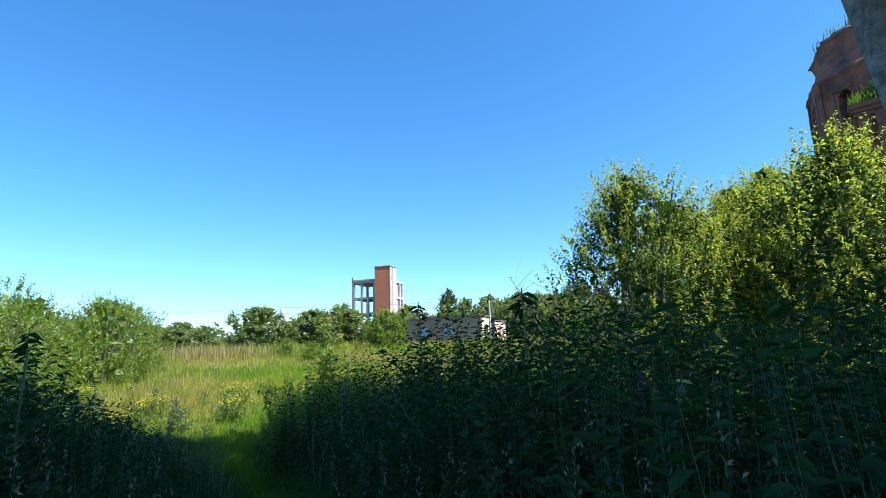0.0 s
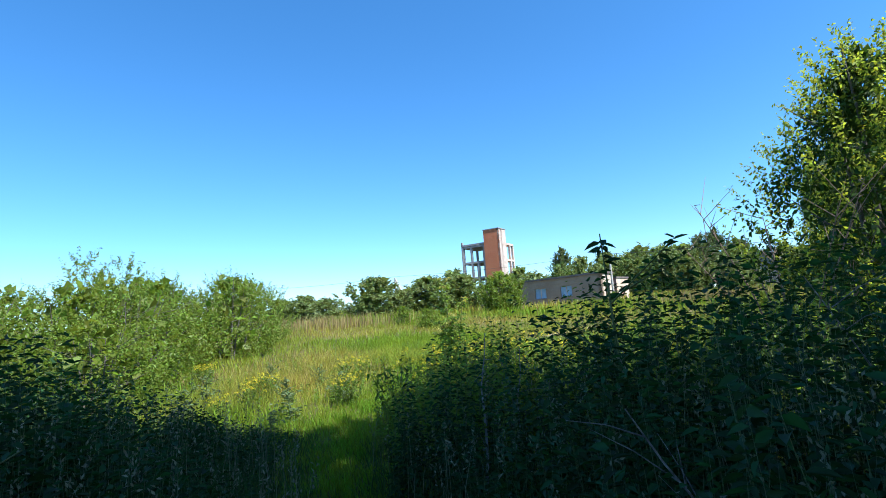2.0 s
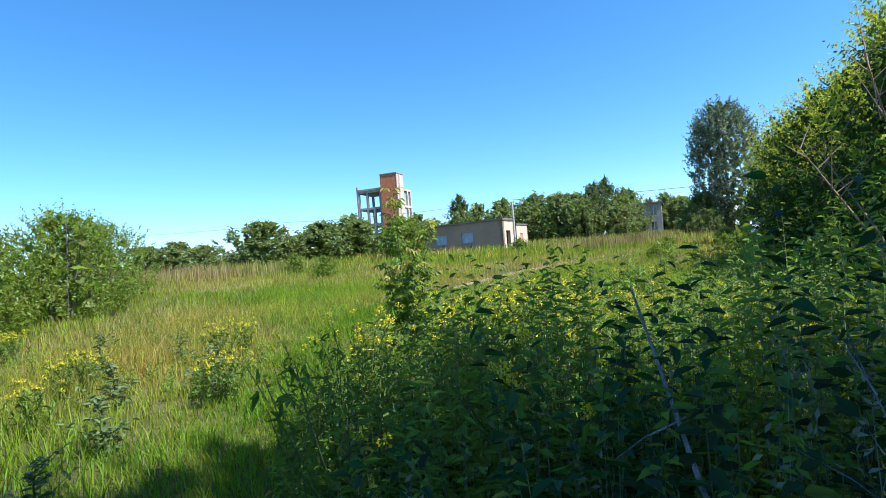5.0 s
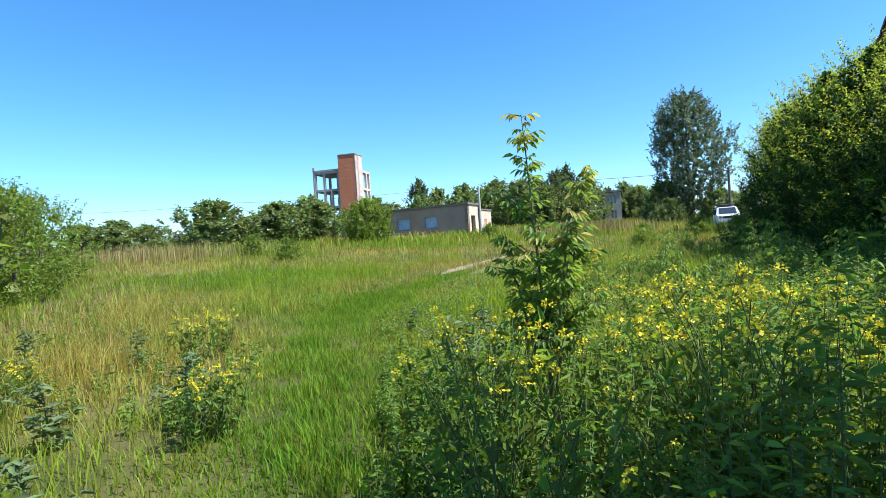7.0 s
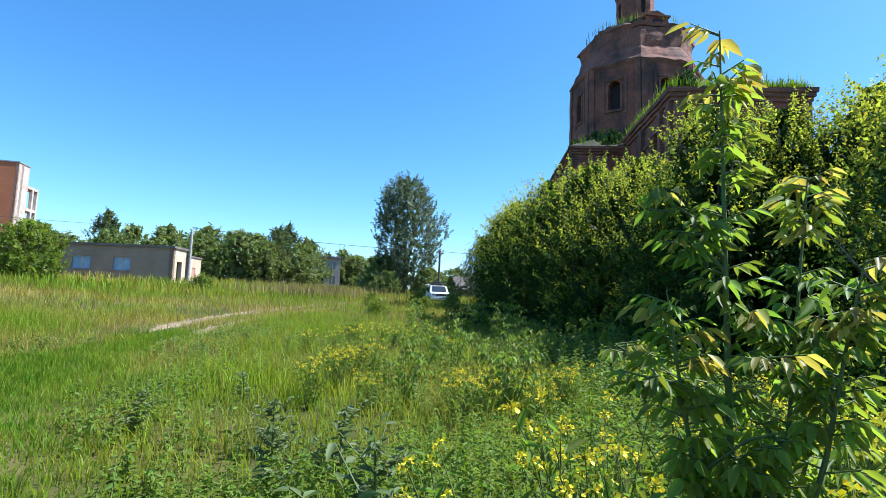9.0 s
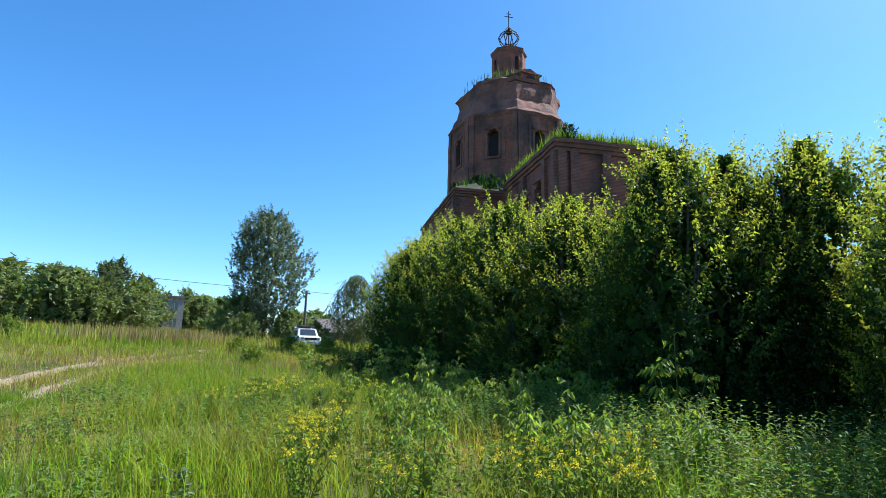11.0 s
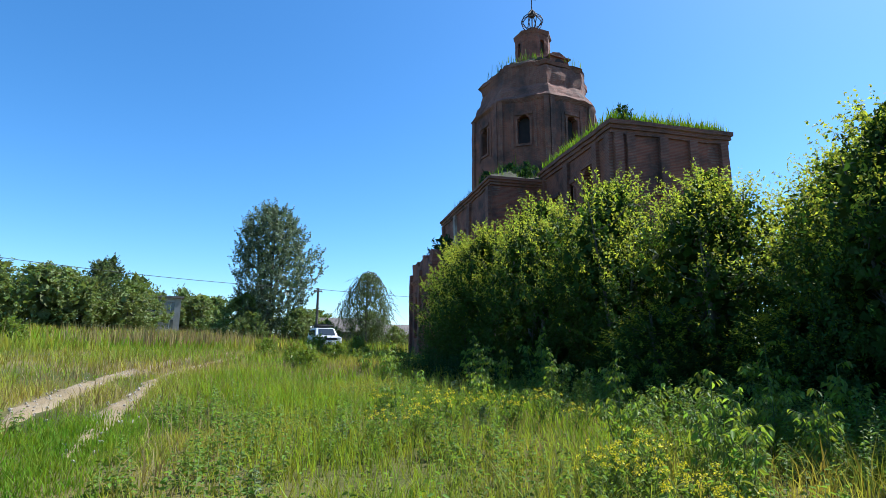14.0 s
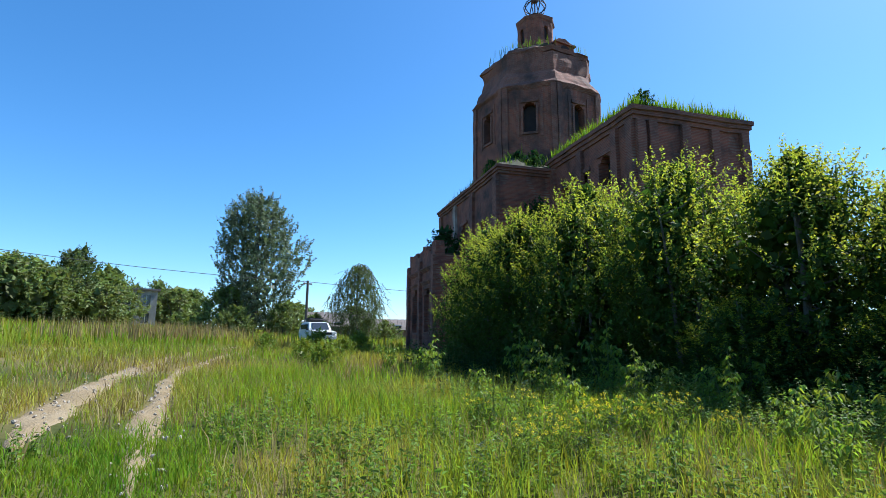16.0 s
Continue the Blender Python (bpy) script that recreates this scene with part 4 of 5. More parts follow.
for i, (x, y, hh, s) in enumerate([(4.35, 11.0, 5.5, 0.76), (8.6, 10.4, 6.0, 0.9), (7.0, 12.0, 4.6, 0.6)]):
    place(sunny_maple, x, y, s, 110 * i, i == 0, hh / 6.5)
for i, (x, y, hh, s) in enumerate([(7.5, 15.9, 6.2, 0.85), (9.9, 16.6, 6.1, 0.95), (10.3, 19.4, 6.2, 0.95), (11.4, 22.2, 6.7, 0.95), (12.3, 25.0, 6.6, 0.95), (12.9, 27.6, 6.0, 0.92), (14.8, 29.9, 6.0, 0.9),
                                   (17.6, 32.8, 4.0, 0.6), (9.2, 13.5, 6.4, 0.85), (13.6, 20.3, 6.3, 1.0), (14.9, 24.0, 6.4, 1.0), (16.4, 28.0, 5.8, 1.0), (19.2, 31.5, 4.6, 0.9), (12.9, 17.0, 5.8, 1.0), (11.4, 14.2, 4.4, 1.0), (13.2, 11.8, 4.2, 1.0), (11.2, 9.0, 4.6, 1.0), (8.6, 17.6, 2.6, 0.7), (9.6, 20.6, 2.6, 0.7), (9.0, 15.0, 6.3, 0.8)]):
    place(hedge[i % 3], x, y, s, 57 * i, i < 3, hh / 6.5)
# tall trees out of view that shade the start of the walk
big = make_tree("poplar_tree", 13.0, 4.0, 51, 380, 46, 0.3, m_maple, "tall poplar shading the start of the path", "tree", "shade trees", base=0.28, shoot=1.5, trunk_r=0.3, stems=1, top_power=0.5)
for i, (x, y, s) in enumerate([(6.8, -2.2, 1.05), (6.9, 1.9, 0.9), (5.8, -7.5, 1.0), (1.5, -6.5, 0.9)]):
    place(big, x, y, s, 70 * i, i == 0, 1.36 * s)
# Unseen poplar, added only to cast shade left of the path.
high = make_tree("shade_poplar", 18.0, 4.0, 53, 330, 44, 0.3, m_maple, "unseen high-crowned poplar added to shade the path's start", "tree", base=0.5, shoot=1.5, trunk_r=0.3, stems=1, top_power=0.5, limb_low=0.6)
place(high, 4.6, -0.5, 1.0, 0, True)
lean = make_tree("leaning_poplar", 12.5, 3.0, 57, 300, 50, 0.24, m_maple, "old grey poplar trunk leaning over the path", "tree", base=0.72, shoot=1.3, trunk_r=0.24, stems=1, bark=m_old_trunk, top_power=0.5, limb_low=0.66, trunk_label="grey fissured leaning trunk")
lean.matrix_basis = pose(4.75, 3.75, -0.15, 0, -12, 0)
# poplar by the car
poplar = make_tree("white_poplar", 16.4, 4.3, 61, 900, 30, 0.32, m_aspen, "tall silvery white poplar standing at the field's edge", "tree", base=0.10, shoot=1.5, trunk_r=0.28, stems=3, top_power=0.38, lobes=12, spread=0.25)
place(poplar, 33.2, 69.2, 1.0, 0, True)
under_bush = make_tree("elder_bush", 5.0, 3.0, 63, 180, 28, 0.34, m_far, "dark green bush at the foot of the poplar", "bush", "bushes by the poplar", base=0.02, shoot=0.9, stems=5, trunk_r=0.06)
place(under_bush, 30.6, 70.0, 1.05, 0, True)
for x, y, s in ((34.0, 64.6, 0.8), (28.8, 66.0, 0.62), (37.0, 66.5, 0.7), (38.6, 58.5, 0.5), (41.5, 57.0, 0.5), (33.2, 59.4, 0.55)):
    place(under_bush, x, y, s, x * 31)
# weeping birch
weep = make_tree("weeping_birch", 8.4, 2.5, 67, 620, 34, 0.18, m_birch, "weeping birch with hanging strands near the houses", "tree", core=0.5, base=0.22, shoot=2.3, lift=-0.9, trunk_r=0.14, stems=1, top_power=0.5, aspect=0.4, droop=0.9)
place(weep, 36.7, 56.8, 1.0, 0, True)
# willowy bushes left of the path
wil = [make_tree("willow_bush", 4.2, 2.3, 71 + i, 230, 28, 0.17, m_willow, "rounded light green willow bush in the meadow", "bush", "willow bushes", base=0.02, shoot=0.9, stems=7, trunk_r=0.05, spread=0.35, aspect=0.36) for i in range(2)]
for i, (x, y, s, hh) in enumerate([(-12.3, 13.4, 0.8, 0.78), (-18.3, 23.7, 1.1, 1.04), (-14.9, 18.4, 0.85, 0.74), (-18.0, 29.2, 0.95, 1.08), (-21.5, 26.0, 1.1, 1.1), (-16.0, 13.0, 0.9, 0.85), (-22.5, 20.0, 1.1, 1.0), (-19.4, 33.0, 1.0, 1.05), (-13.6, 16.2, 0.9, 0.8), (-16.4, 21.2, 1.05, 0.98), (-19.6, 21.6, 1.1, 1.08), (-16.9, 26.6, 1.0, 1.08), (-10.4, 12.0, 0.62, 0.55), (-13.8, 11.4, 0.9, 0.8)]):
    place(wil[i % 2], x, y, s, 83 * i, i < 2, hh)
thin = make_tree("willow_sapling", 4.3, 0.5, 75, 46, 30, 0.12, m_willow, core=0, label="slender willow sapling rising over the bushes", category="tree", group="willow saplings", base=0.3, shoot=0.6, stems=1, trunk_r=0.03, aspect=0.3)
place(thin, -12.6, 13.9, 1.0, 0, True)
place(thin, -11.6, 14.2, 0.95, 90)
# far woods and bushes, each standing alone against the sky
far = [make_tree("distant_tree", 8.0, 3.6, 81 + i, 170, 18, 0.6, m_far, "distant leafy tree behind the ruins", "tree", "distant trees", base=0.04, shoot=1.3, stems=3, trunk_r=0.15, lobes=9) for i in range(3)]
spots = [(-27.9, 57.8, 3.2, 2.4), (-29.5, 67, 2.9, 2.6), (-33.5, 62, 3.0, 2.8), (-38, 60, 3.4, 3.0), (-24, 66.5, 2.6, 2.2), (-21.2, 63.5, 5.0, 3.2), (-15.5, 66.8, 4.6, 3.6), (-18.8, 68, 3.4, 3.0), (-11.5, 69.4, 4.7, 3.2), (-13, 72, 5.4, 3.0), (-44, 66, 4.0, 3.6),
         (6.4, 112.5, 8.6, 3.0), (10.8, 107, 8.4, 4.2), (17.2, 105.8, 9.3, 4.6), (22.4, 99.4, 8.4, 4.4), (31.1, 97.5, 8.2, 3.4), (13.8, 99, 7.0, 3.8), (17.0, 88.5, 7.6, 3.8), (27.2, 89.5, 6.6, 3.6), (25.0, 84.5, 5.2, 3.0), (20.5, 86.0, 6.4, 3.2), (38.6, 93.4, 6.0, 3.4), (37.6, 97.0, 7.4, 2.0),
         (43, 104, 6.6, 3.2), (50, 108, 7.0, 3.6), (-3.0, 100.5, 5.5, 3.4), (-6, 108, 7.0, 3.2), (2.0, 96, 6.2, 3.0), (60, 92, 5.5, 3.6), (66, 84, 5.2, 3.2), (12.5, 90, 6.6, 3.2), (9, 95, 6.4, 3.0)]
for i, (x, y, hh, r) in enumerate(spots):
    place(far[i % 3], x, y, r / 3.6, 97 * i, i < 3, hh / 8.0)
birchy = make_tree("distant_birch", 11.0, 2.6, 87, 200, 26, 0.42, m_birch, "distant grey-green birch above the tree line", "tree", "distant birches", base=0.2, shoot=1.3, stems=1, trunk_r=0.16, top_power=0.8)
for i, (x, y, s) in enumerate([(2.9, 117.5, 1.0), (27.7, 97.8, 0.95), (22.4, 87.4, 0.8), (36.5, 101, 0.6)]):
    place(birchy, x, y, s, 40 * i, i == 0)
mid = make_tree("lone_bush", 4.3, 2.6, 91, 300, 36, 0.24, m_willow, "bright green bush in front of the tan building", "bush", base=0.03, shoot=0.9, stems=5, trunk_r=0.06)
place(mid, -5.6, 57.9, 1.0, 0, True)
small = make_tree("field_bush", 1.5, 0.8, 93, 110, 22, 0.12, m_willow, "small bright bush in the tall meadow grass", "bush", "field bushes", base=0.02, shoot=0.5, stems=4, trunk_r=0.02, spread=0.1)
for i, (x, y, s) in enumerate([(9.4, 33.6, 0.7), (11.0, 36.4, 0.65), (13.6, 42.0, 0.7), (-9.5, 40, 1.0), (-13, 46, 1.1), (5, 52, 1.0), (18.5, 43.5, 0.9), (20.5, 42.0, 0.9), (16.0, 39.0, 0.7)]):
    place(small, x, y, s, 50 * i, i == 0)
# plants rooted in the church's brickwork
roof_bush = make_tree("roof_bush", 1.6, 0.75, 95, 60, 24, 0.16, m_weed, "small birch bush rooted in the church's wall top", "bush", "plants on the church", base=0.05, shoot=0.5, stems=3, trunk_r=0.025)
for i, (lx, ly, z, s) in enumerate([(-1.5, -15.1, 13.3, 0.85), (-7.6, 1.5, 7.05, 1.9), (-4.6, -5.6, 12.9, 0.85), (-3.6, -6.2, 12.6, 0.8), (-5.6, -3.5, 13.2, 0.7), (-3.2, -5.7, 13.2, 0.8)]):
    p = church_m @ Vector((lx, ly, z))
    mm = Matrix.Translation(p) @ Matrix.Rotation(i, 4, 'Z') @ Matrix.Diagonal((s, s, s, 1))
    if i == 0:
        roof_bush.matrix_basis = mm
    else:
        copy_thing(roof_bush, mm).matrix_basis = mm
wall_bush = make_tree("wall_bush", 7.5, 1.9, 97, 190, 36, 0.2, m_weed, "dark bush growing in the corner of the church", "bush", base=0.02, shoot=0.8, stems=4, trunk_r=0.06)
p = church_m @ Vector((-4.6, -8.6, 3.9))
wall_bush.matrix_basis = Matrix.Translation((p.x, p.y, ground_z(p.x, p.y))) @ Matrix.Diagonal((1.25, 1.25, 1.3, 1))
# fallen dead branches by the path
rng = np.random.default_rng(99)
dead = thing("dead_shrub", pose(2.9, 11.0, 0, 0, 0, 0), "bare reddish-brown dead shrub among the maples", "shrub")
for k in range(9):
    a, ln = rng.uniform(0, 6.28), rng.uniform(1.4, 2.5)
    pts = [(0.1 * math.cos(a), 0.1 * math.sin(a), 0), (0.35 * ln * math.cos(a), 0.35 * ln * math.sin(a), 0.7 * ln), (0.7 * ln * math.cos(a), 0.7 * ln * math.sin(a), 1.2 * ln)]
    tubes = [(pts, [0.02, 0.014, 0.004], 5)]
    for _ in range(9):
        u = rng.uniform(0.4, 1)
        q = Vector(pts[1]).lerp(Vector(pts[2]), u)
        tubes.append(([tuple(q), tuple(q + Vector(rng.normal(0, 0.22, 3)) + Vector((0, 0, 0.25)))], [0.006, 0.002], 4))
    under("branch", tubes_mesh("branch", tubes, m_deadwood), dead)

def dead_branch(p, q, thick, seed, label):
    """A bare branch from its thick end at p to its tip at q, with side twigs."""
    rng = np.random.default_rng(seed)
    p, q = Vector(p), Vector(q)
    ob = thing("dead_branch", Matrix.Translation(p), label, "branch", "fallen branches")
    d = q - p
    pts = [d * u + Vector(rng.normal(0, 0.012, 3)) * (1 if u else 0) for u in np.linspace(0, 1, 7)]
    under("stick", tubes_mesh("stick", [([tuple(v) for v in pts], [thick * (1 - 0.75 * u) for u in np.linspace(0, 1, 7)], 6)], m_old_trunk), ob)
    for k in range(8):
        u = rng.uniform(0.25, 0.95)
        a = d * u
        b = a + d.normalized() * 0.16 + Vector(rng.normal(0, 0.13, 3))
        under("twig", tubes_mesh("twig", [([tuple(a), tuple(a.lerp(b, 0.5) + Vector((0, 0, 0.015))), tuple(b)], [thick * 0.3, thick * 0.2, thick * 0.08], 4)], m_old_trunk), ob)


dead_branch((-1.29, 6.35, 0.0), (-1.38, 7.75, 1.45), 0.016, 301, "long pale bare branch fallen into the nettles")
dead_branch((-1.12, 6.70, 0.0), (-0.99, 7.25, 1.32), 0.011, 302, "thin grey dead branch standing in the nettles")
dead_branch((0.35, 4.6, 0.0), (-0.45, 4.3, 1.25), 0.011, 303, "thin grey dead branch standing in the nettles")
dead_branch((1.7, 5.9, 0.0), (0.55, 5.0, 1.7), 0.010, 304, "thin grey dead branch standing in the nettles")


# ---- grass ----
def blade_arrays(x, y, z, hgt, wid, rng, bend=0.45):
    n = len(x)
    a = rng.uniform(0, 2 * math.pi, n)
    b = a + rng.normal(math.pi / 2, 0.5, n)
    base = np.stack([x, y, z], 1)
    side = np.stack([np.cos(a), np.sin(a), np.zeros(n)], 1) * (wid / 2)[:, None]
    ln = rng.uniform(0.15, 1.0, n) * bend * hgt
    off = np.stack([np.cos(b), np.sin(b), np.zeros(n)], 1)
    midp = base + off * (ln * 0.3)[:, None] + np.array([0, 0, 1]) * (hgt * 0.6)[:, None]
    tip = base + off * ln[:, None] + np.array([0, 0, 1]) * hgt[:, None]
    v = np.stack([base - side, base + side, midp + side * 0.75, midp - side * 0.75, tip], 1).reshape(-1, 3)
    i = np.arange(n) * 5
    return v, np.stack([i, i + 1, i + 2, i + 3], 1), np.stack([i + 3, i + 2, i + 4], 1)


def blades(name, x, y, hgt, wid, mat, rng, label, bend=0.45, tuft=0):
    """Blades of grass; with tuft, as many grow from each spot."""
    if tuft:
        n = len(x) * tuft
        x, y = np.repeat(x, tuft) + rng.normal(0, 0.05, n), np.repeat(y, tuft) + rng.normal(0, 0.05, n)
        hgt, wid = np.repeat(hgt, tuft) * rng.uniform(0.55, 1.15, n), np.repeat(wid, tuft)
    z = ground_zs(x, y) - 0.03
    v, q, t = blade_arrays(x, y, z, hgt, wid, rng, bend)
    return tagged(new(name, mesh_np(name, v, [q, t], [mat])), label, "grass", kind="stuff")


def field(rng, n, x0, x1, y0, y1):
    return rng.uniform(x0, x1, n), rng.uniform(y0, y1, n)


def patchy(x, y, s, seed):
    return np.array([noise.noise((a * s, b * s, seed)) for a, b in zip(x, y)])


rng = np.random.default_rng(101)


def clear(x, y):
    """Keeps grass off the ruts and thins it where feet pass."""
    return (distance_to(RUT_A, x, y) > np.interp(y, [30, 36], [0.36, 0.08])) & (distance_to(RUT_B, x, y) > np.interp(y, [30, 36], [0.22, 0.06]))


# lawn-like strip that is walked on
pts = along(WALKED, 0.02)
x = np.repeat(pts[:, 0], 40) + rng.normal(0, 0.62, len(pts) * 40)
y = np.repeat(pts[:, 1], 40) + rng.normal(0, 0.62, len(pts) * 40)
x, y = x[y > 5], y[y > 5]
blades("path_grass", x, y, rng.uniform(0.06, 0.19, len(x)) * (1 + 0.7 * patchy(x, y, 1.6, 31)), rng.uniform(0.008, 0.016, len(x)), m_short, rng, "short trodden green grass along the footpath", 0.7)
# long verge grass where the path is overgrown, shade put into its colour
x, y = field(rng, 15000, -4.5, 3.5, -0.5, 9.5)
d = distance_to(WALKED, x, y)
keep = (d < 2.4) & (rng.uniform(0, 1, len(x)) < np.clip(1.2 - y / 14, 0.3, 1))
x, y, d = x[keep], y[keep], d[keep]
hg = (np.interp(y, [0, 5, 8], [0.38, 0.30, 0.14]) * np.clip(0.4 + d / 0.7, 0.4, 1) + 0.42 * np.clip(d / 1.1, 0, 1)) * rng.uniform(0.6, 1.4, len(x)) * np.interp(y, [0, 6, 9.5], [1.0, 0.9, 0.6])
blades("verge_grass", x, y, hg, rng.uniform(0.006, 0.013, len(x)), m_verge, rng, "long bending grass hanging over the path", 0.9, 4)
# meadow near the walk
x, y = field(rng, 52000, -11, 7, 7, 33)
d = distance_to(WALKED, x, y)
keep = (d > 0.45) & clear(x, y) & (rng.uniform(0, 1, len(x)) < np.clip(1.35 - d / 11, 0.25, 1))
x, y, d = x[keep], y[keep], d[keep]
hg = (0.12 + 0.24 * np.clip((d - 0.5) / 2.2, 0, 1)) * rng.uniform(0.6, 1.35, len(x)) * (1 + 0.7 * patchy(x, y, 0.5, 2))
hg *= np.where(distance_to(RUT_A, x, y) < 1.3, 0.55, 1.0)
blades("meadow_grass", x, y, hg, rng.uniform(0.007, 0.014, len(x)), m_grass, rng, "green meadow grass of uneven height", 0.85, 3)
# middle meadow
x, y = field(rng, 38000, -30, 26, 14, 62)
d = distance_to(WALKED, x, y)
keep = (d > 7) & clear(x, y) & (np.abs(x + 2) < 0.8 * (y - 2) + 4)
x, y, d = x[keep], y[keep], d[keep]
hg = 0.40 * rng.uniform(0.5, 1.35, len(x)) * (1 + 0.6 * patchy(x, y, 0.22, 4)) * np.where((distance_to(RUT_A, x, y) < 1.5) & (y < 34), 0.6, 1.0)
blades("tall_meadow_grass", x, y, hg, rng.uniform(0.014, 0.030, len(x)), m_grass, rng, "tall meadow grass with yellowed patches", 0.7, 3)
# far meadow
x, y = field(rng, 38000, -70, 75, 45, 110)
keep = (np.abs(x) < 0.9 * y) & ~((x > -14) & (x < 8) & (y > 68) & (y < 84))
x, y = x[keep], y[keep]
blades("far_meadow_grass", x, y, rng.uniform(0.35, 0.95, len(x)), rng.uniform(0.05, 0.11, len(x)), m_grass, rng, "far meadow grass under the ruins")
# dry grass in patches and along the track
x, y = field(rng, 80000, -26, 14, 12, 58)
p = patchy(x, y, 0.14, 9)
near_track = np.minimum(distance_to(RUT_A, x, y), distance_to(RUT_B, x, y))
keep = ((p > 0.27) & (y > 17) | ((near_track < 2.6) & (rng.uniform(0, 1, len(x)) < 1.1 - 0.3 * near_track))) & (distance_to(WALKED, x, y) > 0.8) & clear(x, y)
x, y = x[keep], y[keep]
blades("dry_grass", x, y, rng.uniform(0.16, 0.45, len(x)), rng.uniform(0.008, 0.018, len(x)), m_dry, rng, "dry straw-coloured grass in patches", 0.8)
# reeds
x = np.concatenate([rng.normal(14, 3.5, 1500), rng.normal(-22, 5, 1500)])
y = np.concatenate([rng.normal(52, 1.8, 1500), rng.normal(47, 2.0, 1500)])
blades("dry_reed", x, y, rng.uniform(0.8, 1.5, len(x)), rng.uniform(0.025, 0.05, len(x)), m_dry, rng, "pale pinkish dry reed stalks at the field's edge", 0.2)
# grass on the church
gx_, gy_, gz_ = [], [], []
for (x0, x1, y0, y1, zf, n) in ((NX0 - 0.2, NX1 + 0.2, NY0 - 0.2, NY1, lambda a, b: NZ + 0.7 + 1.1 * min(1, min((a - NX0 + 0.2) / 8.4, (NX1 + 0.2 - a) / 8.4, (b - NY0 + 0.2) / 9.1) / 0.5), 9000),
                                (MX0, MX1, MY0, MY1, lambda a, b: MZ + 0.55 + 3.6 * min(1, min((a - MX0) / 12.7, (MX1 - a) / 12.7, (b - MY0) / 13.6, (MY1 - b) / 13.6) / 0.4), 3500),
                                (-4.2, 4.2, -4.2, 4.2, lambda a, b: 25.5 - 0.33 * math.hypot(a, b) if 1.7 < math.hypot(a, b) < 4.4 else -50, 450)):
    for _ in range(n):
        a, b = rng.uniform(x0, x1), rng.uniform(y0, y1)
        q = church_m @ Vector((a, b, zf(a, b)))
        if q.z > 0:
            gx_.append(q.x), gy_.append(q.y), gz_.append(q.z - 0.08)
hg = rng.uniform(0.25, 0.8, len(gx_)) * np.where(rng.uniform(0, 1, len(gx_)) < 0.06, 1.6, 1.0)
v, q, t = blade_arrays(np.array(gx_), np.array(gy_), np.array(gz_), hg, rng.uniform(0.03, 0.07, len(gx_)), rng, 0.4)
tagged(new("roof_grass", mesh_np("roof_grass", v, [q, t], [m_short])), "grass grown wild on the church's roofs", "grass", kind="stuff")


# ---- weeds ----
def weed_arrays(px, py, ph, rng, leaf=0.11, per=26, aspect=0.42):
    """Upright leafy weeds: leaves in whorls, smaller towards the top, on thin stems."""
    n = len(px)
    pz = ground_zs(px, py)
    lean = rng.normal(0, 0.10, (n, 2))
    u = np.tile(np.linspace(0.10, 1.0, per), n)
    idx = np.repeat(np.arange(n), per)
    zz = pz[idx] + ph[idx] * u
    c = np.stack([px[idx] + lean[idx, 0] * ph[idx] * u, py[idx] + lean[idx, 1] * ph[idx] * u, zz], 1)
    a = np.tile(np.arange(per) * 2.4, n) + np.repeat(rng.uniform(0, 6.28, n), per)
    ax = np.stack([np.cos(a), np.sin(a), rng.normal(0.0, 0.35, len(a))], 1)
    s = leaf * (1.25 - 0.7 * u) * rng.uniform(0.7, 1.3, len(u)) * (0.75 + 0.25 * ph[idx])
    lv, lf = full_leaf_arrays(c, ax, s, aspect, rng)
    w = 0.005
    base = np.stack([px, py, pz], 1)
    top = np.stack([px + lean[:, 0] * ph, py + lean[:, 1] * ph, pz + ph], 1)
    sv = np.stack([base + [w, 0, 0], base + [-w, w, 0], base + [-w, -w, 0], top], 1).reshape(-1, 3)
    i = np.arange(n) * 4 + len(lv)
    st = np.concatenate([np.stack([i, i + 1, i + 3], 1), np.stack([i + 1, i + 2, i + 3], 1), np.stack([i + 2, i, i + 3], 1)])
    return np.concatenate([lv, sv]), lf, st


def weeds(name, px, py, ph, mat, rng, label, leaf=0.11, per=26, aspect=0.42):
    v, f, t = weed_arrays(px, py, ph, rng, leaf, per, aspect)
    me = mesh_np(name, v, [f, t], [mat, m_stem], np.concatenate([np.zeros(len(f)), np.ones(len(t))]))
    return tagged(new(name, me), label, "weeds", kind="stuff")


def beside(px, py):
    """Signed distance from the walked line, positive on its right hand."""
    line = along(WALKED, 0.25)
    k = np.argmin((px[:, None] - line[None, :, 0]) ** 2 + (py[:, None] - line[None, :, 1]) ** 2, axis=1)
    tang = np.gradient(line, axis=0)[k]
    dx, dy = px - line[k, 0], py - line[k, 1]
    return (dx * tang[:, 1] - dy * tang[:, 0]) / np.linalg.norm(tang, axis=1)


# thicket on the right hand of the path, and on the left at its start
px, py = field(rng, 6600, -3.5, 5.0, -0.5, 14.5)
sd = beside(px, py)
wall_h = np.interp(py, [-2, 2, 6, 8.5, 11, 13, 14.5], [1.95, 2.15, 2.3, 1.75, 1.15, 0.75, 0.45])
sd = sd + 0.35 * patchy(px, py, 0.8, 17)
ph = wall_h * np.clip(0.3 + 0.7 * (sd - 0.5) / 1.5, 0, 1) * rng.uniform(0.6, 1.1, len(px)) * (1 + 0.4 * patchy(px, py, 0.7, 3))
ph = np.minimum(ph, np.clip(1.42 + np.where(py < 6.3, 0.42, 0.30) * (sd - 0.5), 1.2, np.where(py < 5.5, 1.92, 2.1)) * rng.uniform(0.85, 1.0, len(px)))
